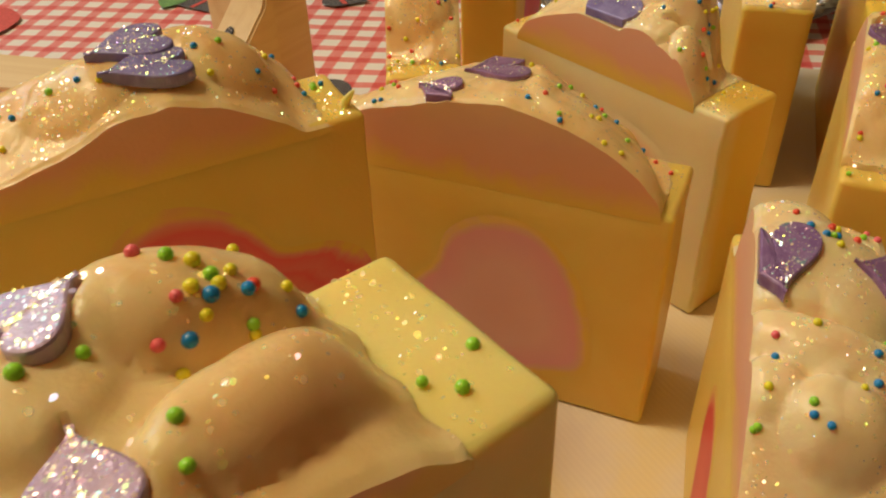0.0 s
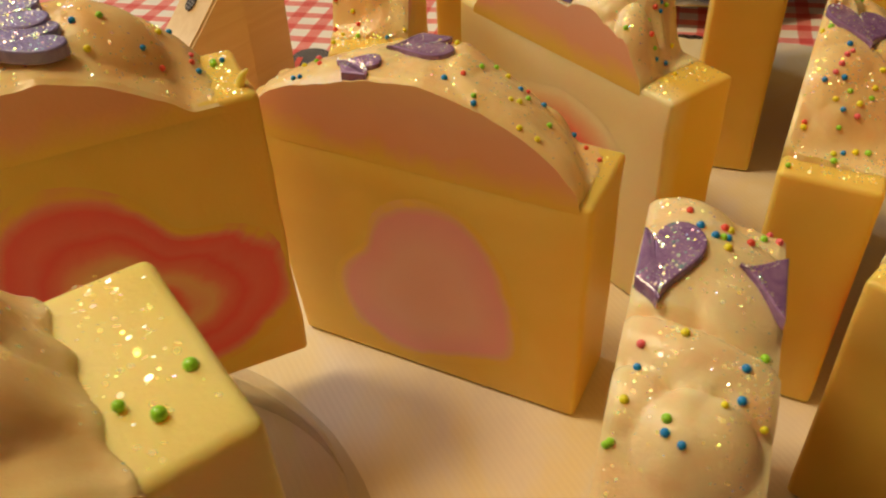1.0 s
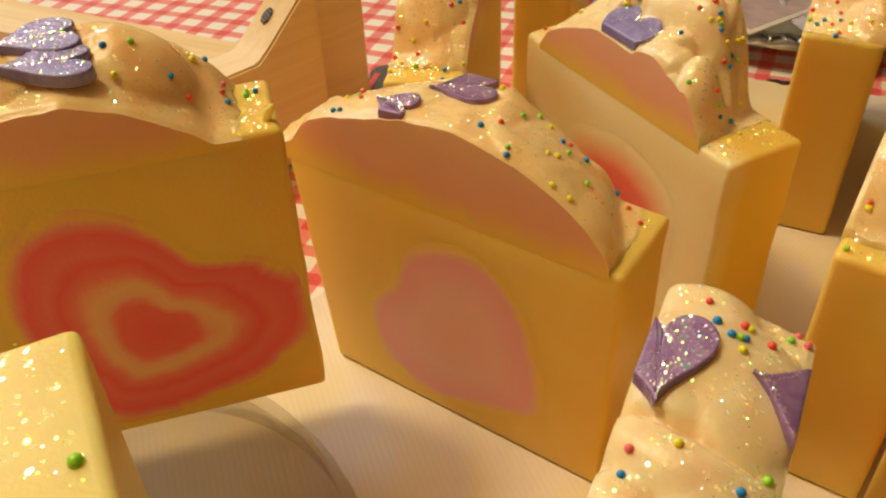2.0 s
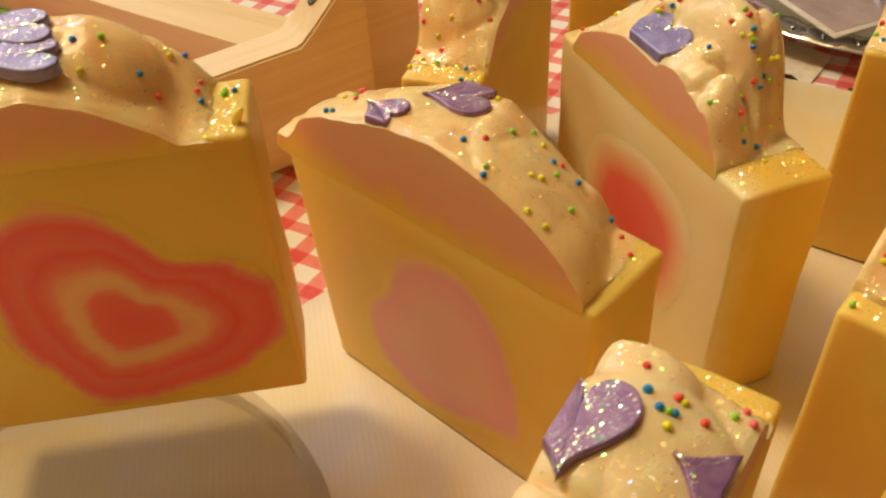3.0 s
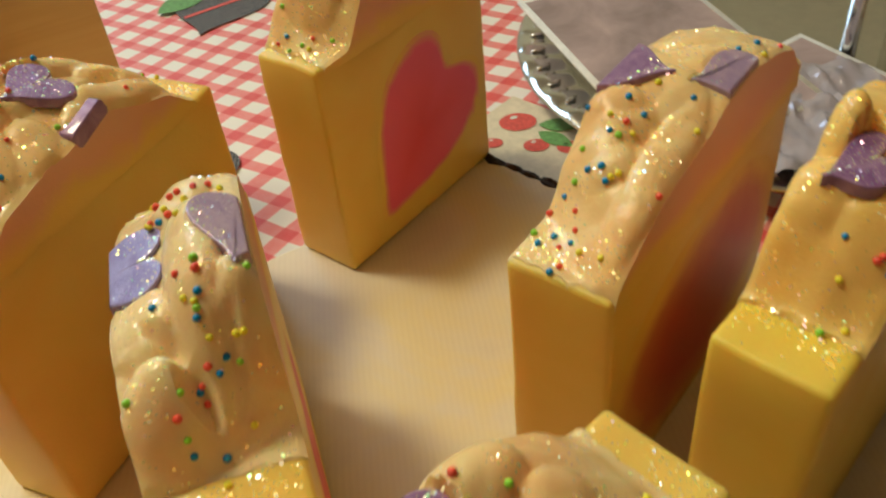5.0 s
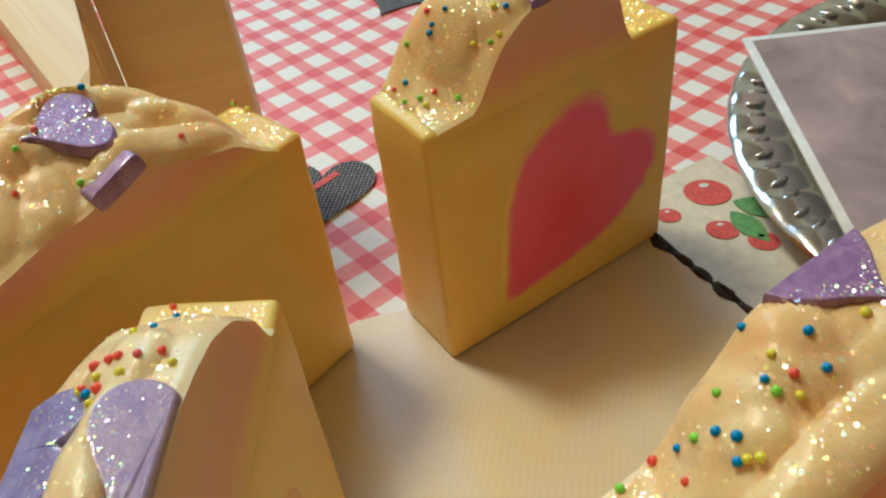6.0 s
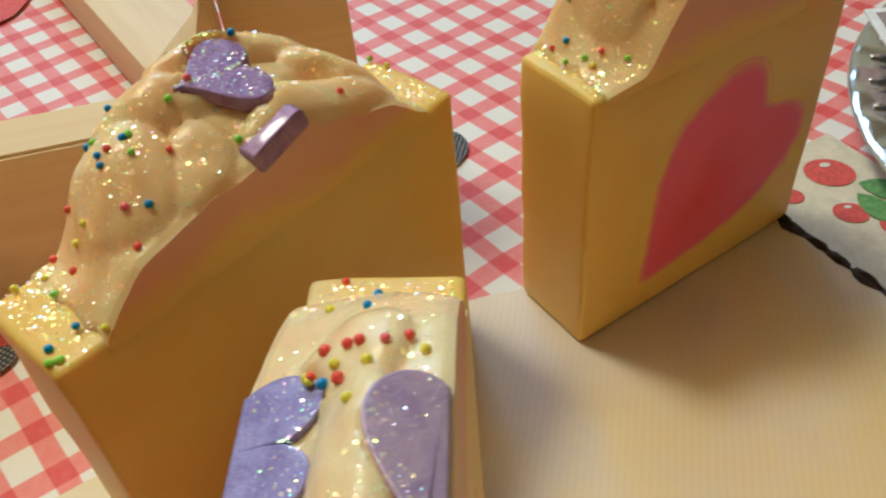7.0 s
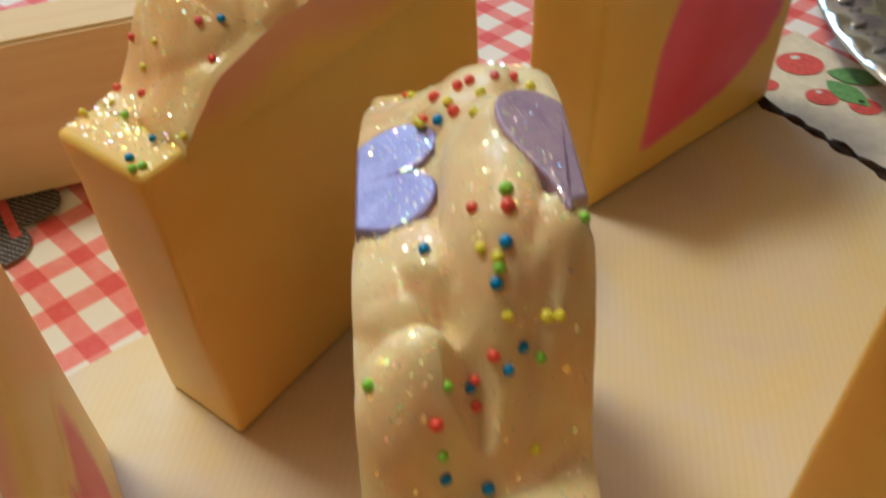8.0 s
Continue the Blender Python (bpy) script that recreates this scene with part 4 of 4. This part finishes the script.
soap("cream soap bar with peach frosting and dark red cut face", (0.1967, 0.3907, 69.5), 0.0935, 0.0246,
     [(0, 75), (4, 80.5), (13, 86.5), (25, 89.5), (38, 93), (45, 96.5), (59, 97.5), (75, 94), (86, 90), (93, 82)],
     [(0, 75), (16, 76), (19, 80), (22.5, 86), (28, 91), (33, 96), (40, 98), (53, 98), (74, 94), (86, 86), (93, 82)], 43, flat_glitter=1.0,
     glitter=3600, slant=(-11, 0), lobes=[(22, 4.5, 24, 4.8, 0, 2.2), (22, 17, 5.5, 8, 0, 1.7), (32, 17, 7, 8, 10, 1.6), (42, 10, 8, 7, 0, 1.4), (66, 12, 14, 10, 0, 0.8)],
     inlays=[(0, 48, 34, 96, 84, 0, DEEP, 0.85)],
     hearts=[(45.1, 21.2, 19.0, 4, PURPLE, 0.5), (52.2, 2.6, 17.5, -131, LILAC, 0.2)], sprinkles=[(42.1, 5.8, "b"), (36.8, 23.7, "r"), (42.4, 13.9, "y"), (34.2, 16.4, "b"), (30.8, 23.7, "b"), (32.7, 12, "b"), (28.9, 17.6, "y"), (29, 14, "r"), (26.6, 16.3, "b"), (26.5, 14.3, "g"), (28.1, 12, "y"), (22.8, 20.3, "g"), (19.1, 16.9, "b"), (19.5, 14.1, "b"), (17.8, 12.2, "b"), (18.3, 19.3, "g"), (19.7, 10.4, "y"), (18.6, 11.5, "y"), (18.1, 0.9, "r"), (17.7, 21.3, "b"), (14.6, 17, "r"), (15.7, 23.7, "r"), (9.5, 23.7, "g"), (10.2, 19.3, "b"), (11.4, 15.1, "r"), (7.2, 21.3, "b"), (8.9, 14.6, "b"), (7.8, 16.7, "r"), (6.9, 11.5, "y"), (5.3, 5.9, "y"), (1.3, 14.9, "b"), (3.5, 14, "r"), (35.5, 1.7, "y")])
soap("cream soap bar with purple heart slice on sloping frosting", (0.1755, 0.2765, 60.6), 0.0906, 0.0243,
     [(0, 75), (12, 75.5), (20, 80), (30, 86), (36, 88.5), (46, 90), (58, 86), (68, 84), (75, 81), (79, 76), (91, 75)],
     [(0, 75), (7, 77), (11, 82), (21, 89.5), (38, 95.5), (48, 97), (64, 94.5), (74, 86), (80, 77), (91, 75)], 47, scatter=3,
     slant=(12, 0), lobes=[(27, 14, 15, 12, 25, 2.2), (56, 20, 9, 6, 0, 2.6), (62, 10, 9, 6, 15, 2.4), (42, 4, 9, 6, 0, 1.2)],
     inlays=[(0, 45, 30, 54, 54, 0, RED)],
     hearts=[(44.6, 14.2, 17.6, -71, PURPLE, 0.9), (43.8, 1.6, 10.0, -60, PURPLE, 0.6)], sprinkles=[(34.1, 16.3, "b"), (31.3, 15.3, "p"), (29.3, 16.3, "p"), (25.8, 16.9, "p"), (23.1, 17.7, "p"), (21.1, 19.7, "b"), (22.8, 15.5, "b"), (18.6, 16.1, "y"), (21.2, 13.4, "g"), (24.6, 8.1, "y"), (26.1, 5, "g"), (25.8, 3.8, "b"), (22.1, 8.3, "g"), (19.6, 10.5, "y"), (16.8, 13.8, "b"), (17.4, 10.3, "p"), (14.1, 13.6, "g"), (13.5, 21.5, "r"), (12.5, 21.4, "y"), (30.5, 7.4, "y"), (36.4, 3.7, "b"), (39, 0.9, "p"), (28.3, 0.9, "r"), (37.5, 23.4, "y"), (40.2, 21.7, "g"), (53.6, 21.1, "r"), (58.8, 16.3, "g"), (10.4, 11.1, "b"), (9.4, 13.2, "y"), (11.6, 8.5, "y"), (2.7, 22.3, "g"), (7.6, 12.7, "g"), (12.4, 5.7, "g")])
soap("bright yellow cream soap bar with thin purple slice", (0.2349, 0.3764, 65.0), 0.0905, 0.0232,
     [(0, 75), (17, 76), (21, 84), (28, 90), (40, 96), (60, 98), (75, 90), (80, 80), (91, 75)],
     [(0, 75), (14, 76), (17, 83), (21, 90), (27, 94), (38, 96), (44, 103), (60, 100), (75, 88), (80, 78), (91, 75)], 53, body_mat=YELLOW, frost=YELLOW_FROST, folds=1.0,
     lobes=[(28, 7, 9, 8, 0, 2.6), (28, 18, 7, 7, 10, 2.6), (40, 6, 12, 6, 0, 2.4), (40, 20, 5, 4, 0, 4.5)],
     hearts=[(32.0, 14.5, 18.0, -130, PURPLE, 1.2, 0.6)], sprinkles=[(22.1, 10.9, "b"), (22, 2.1, "b"), (22.8, 4.2, "r"), (22, 4.8, "r"), (23.6, 2.8, "r"), (11.6, 8, "g"), (14.2, 4.7, "y"), (37.4, 12, "y"), (34.4, 8.8, "b"), (35.8, 11, "r"), (34.7, 13.2, "g")])
soap("cream soap bar with red streaked cut face and purple slice", (0.1751, 0.2307, 42.0), 0.092, 0.025,
     [(0, 75), (10, 76), (20, 88), (42, 94), (62, 96), (80, 90), (88, 78), (93, 75)],
     [(0, 75), (10, 76), (20, 88), (42, 94), (62, 96), (80, 92), (88, 80), (93, 75)], 59,
     inlays=[(1, 45, 32, 50, 54, 0, RED)],
     hearts=[(76, 18, 15, 40, PURPLE, 0.2)], sprinkles=[])

# ---- foil tray with cards ----
tray = tagged(new("foil_tray"), "round silver foil tray with crimped rim", "tray")
tray.matrix_basis = pose(0.237, 0.640, ZC + 0.0006)
bm = bmesh.new()
NS = 180
prof = [(0.0, 0.002), (0.080, 0.002), (0.086, 0.0035), (0.094, 0.010), (0.097, 0.012), (0.112, 0.0135), (0.1145, 0.0125), (0.1150, 0.0115), (0.1120, 0.0120), (0.097, 0.0105), (0.086, 0.0015), (0.0, 0.0)]
rings = []
for r, z in prof:
    ring = []
    for k in range(NS if r else 1):
        a = 2 * math.pi * k / NS
        dz = 0.0007 * math.sin(k * 2 * math.pi / 4) * (1 if 0.096 < r < 0.1130 else 0.0)
        ring.append(bm.verts.new((r * math.cos(a), r * math.sin(a), z + dz)))
    rings.append(ring)
for a, b in zip(rings, rings[1:]):
    for k in range(NS):
        q = [a[k % len(a)], a[(k + 1) % len(a)], b[(k + 1) % len(b)], b[k % len(b)]]
        q = [v for i, v in enumerate(q) if v not in q[:i]]
        bm.faces.new(q)
bmesh.ops.recalc_face_normals(bm, faces=bm.faces[:])
part("plate", bm, FOIL, tray)
bm = bmesh.new()
for k in range(NS):
    a0 = 2 * math.pi * (k + 0.5) / NS
    if k % 2:
        continue
    bmesh.ops.create_icosphere(bm, subdivisions=1, radius=0.0016, matrix=pose(0.1055 * math.cos(a0), 0.1055 * math.sin(a0), 0.0132, 0, 0, math.degrees(a0) + 20) @ Matrix.Diagonal((2.6, 0.7, 0.55, 1)))
part("crimped_rim", bm, FOIL, tray, "embossed leaf-like rim")


def card(label, at, w, h):
    thing = tagged(new("photo_card"), label, "card")
    thing.matrix_basis = at
    part("card", box_bm(0, 0, 0, w, h, 0.0012, 0.0003, 1), CARD_WHITE, thing, "white card with a pale border")
    part("picture", box_bm(0.003, 0.003, 0.0012, w - 0.003, h - 0.003, 0.0014), CARD_PHOTO, thing, "blurred mauve and brown picture")
    return thing


card("glossy mauve photo card leaning on the foil tray", pose(0.1225, 0.6270, 0.0200, 0, 4, -53.0), 0.120, 0.075)
card("dull purple photo card lying in the foil tray", pose(0.205, 0.585, 0.0085, 2, 2, -40.0), 0.085, 0.060)

wrap = tagged(new("plastic_wrap"), "crumpled grey translucent plastic wrap on the tray", "wrap")
wrap.matrix_basis = pose(0.245, 0.555, 0.012, 0, 0, 12)
bm = bmesh.new()
WN = 36
sheet = [[bm.verts.new((-0.028 + 0.062 * i / WN, -0.026 + 0.075 * j / WN, 0.004 * noise.noise((i * 0.16, j * 0.13, 4)) + 0.005 * abs(noise.noise((i * 0.3, j * 0.11, 8))))) for i in range(WN + 1)] for j in range(WN + 1)]
for j in range(WN):
    for i in range(WN):
        bm.faces.new((sheet[j][i], sheet[j][i + 1], sheet[j + 1][i + 1], sheet[j + 1][i]))
part("film", bm, PLASTIC_GREY, wrap)


def turned(prof, n=40):
    bm = bmesh.new()
    rings = [[bm.verts.new((r * math.cos(2 * math.pi * k / n), r * math.sin(2 * math.pi * k / n), z)) for k in range(n)] for r, z in prof]
    for a, b in zip(rings, rings[1:]):
        for k in range(n):
            bm.faces.new((a[k - 1], a[k], b[k], b[k - 1]))
    bm.faces.new(list(reversed(rings[0])))
    bm.faces.new(rings[-1])
    bmesh.ops.recalc_face_normals(bm, faces=bm.faces[:])
    return bm


stand = tagged(new("chrome_stand"), "shiny chrome stand with round foot", "stand")
stand.matrix_basis = pose(0.262, 0.622, -0.0028)
part("foot", turned([(0.010, 0.0), (0.0105, 0.002), (0.0085, 0.005), (0.005, 0.007)]), CHROME, stand)
part("stem", turned([(0.0035, 0.007), (0.0030, 0.02), (0.0032, 0.11), (0.0030, 0.118)]), CHROME, stand)

block = tagged(new("clear_box"), "small clear plastic box beside the chrome stand", "box")
block.matrix_basis = pose(0.278, 0.606, -0.0028, 0, 0, 10)
part("case", box_bm(0, 0, 0, 0.030, 0.020, 0.020, 0.001), GLASS, block)
part("insert", box_bm(0.006, 0.006, 0.003, 0.018, 0.014, 0.014, 0.0005), CARD_WHITE, block)
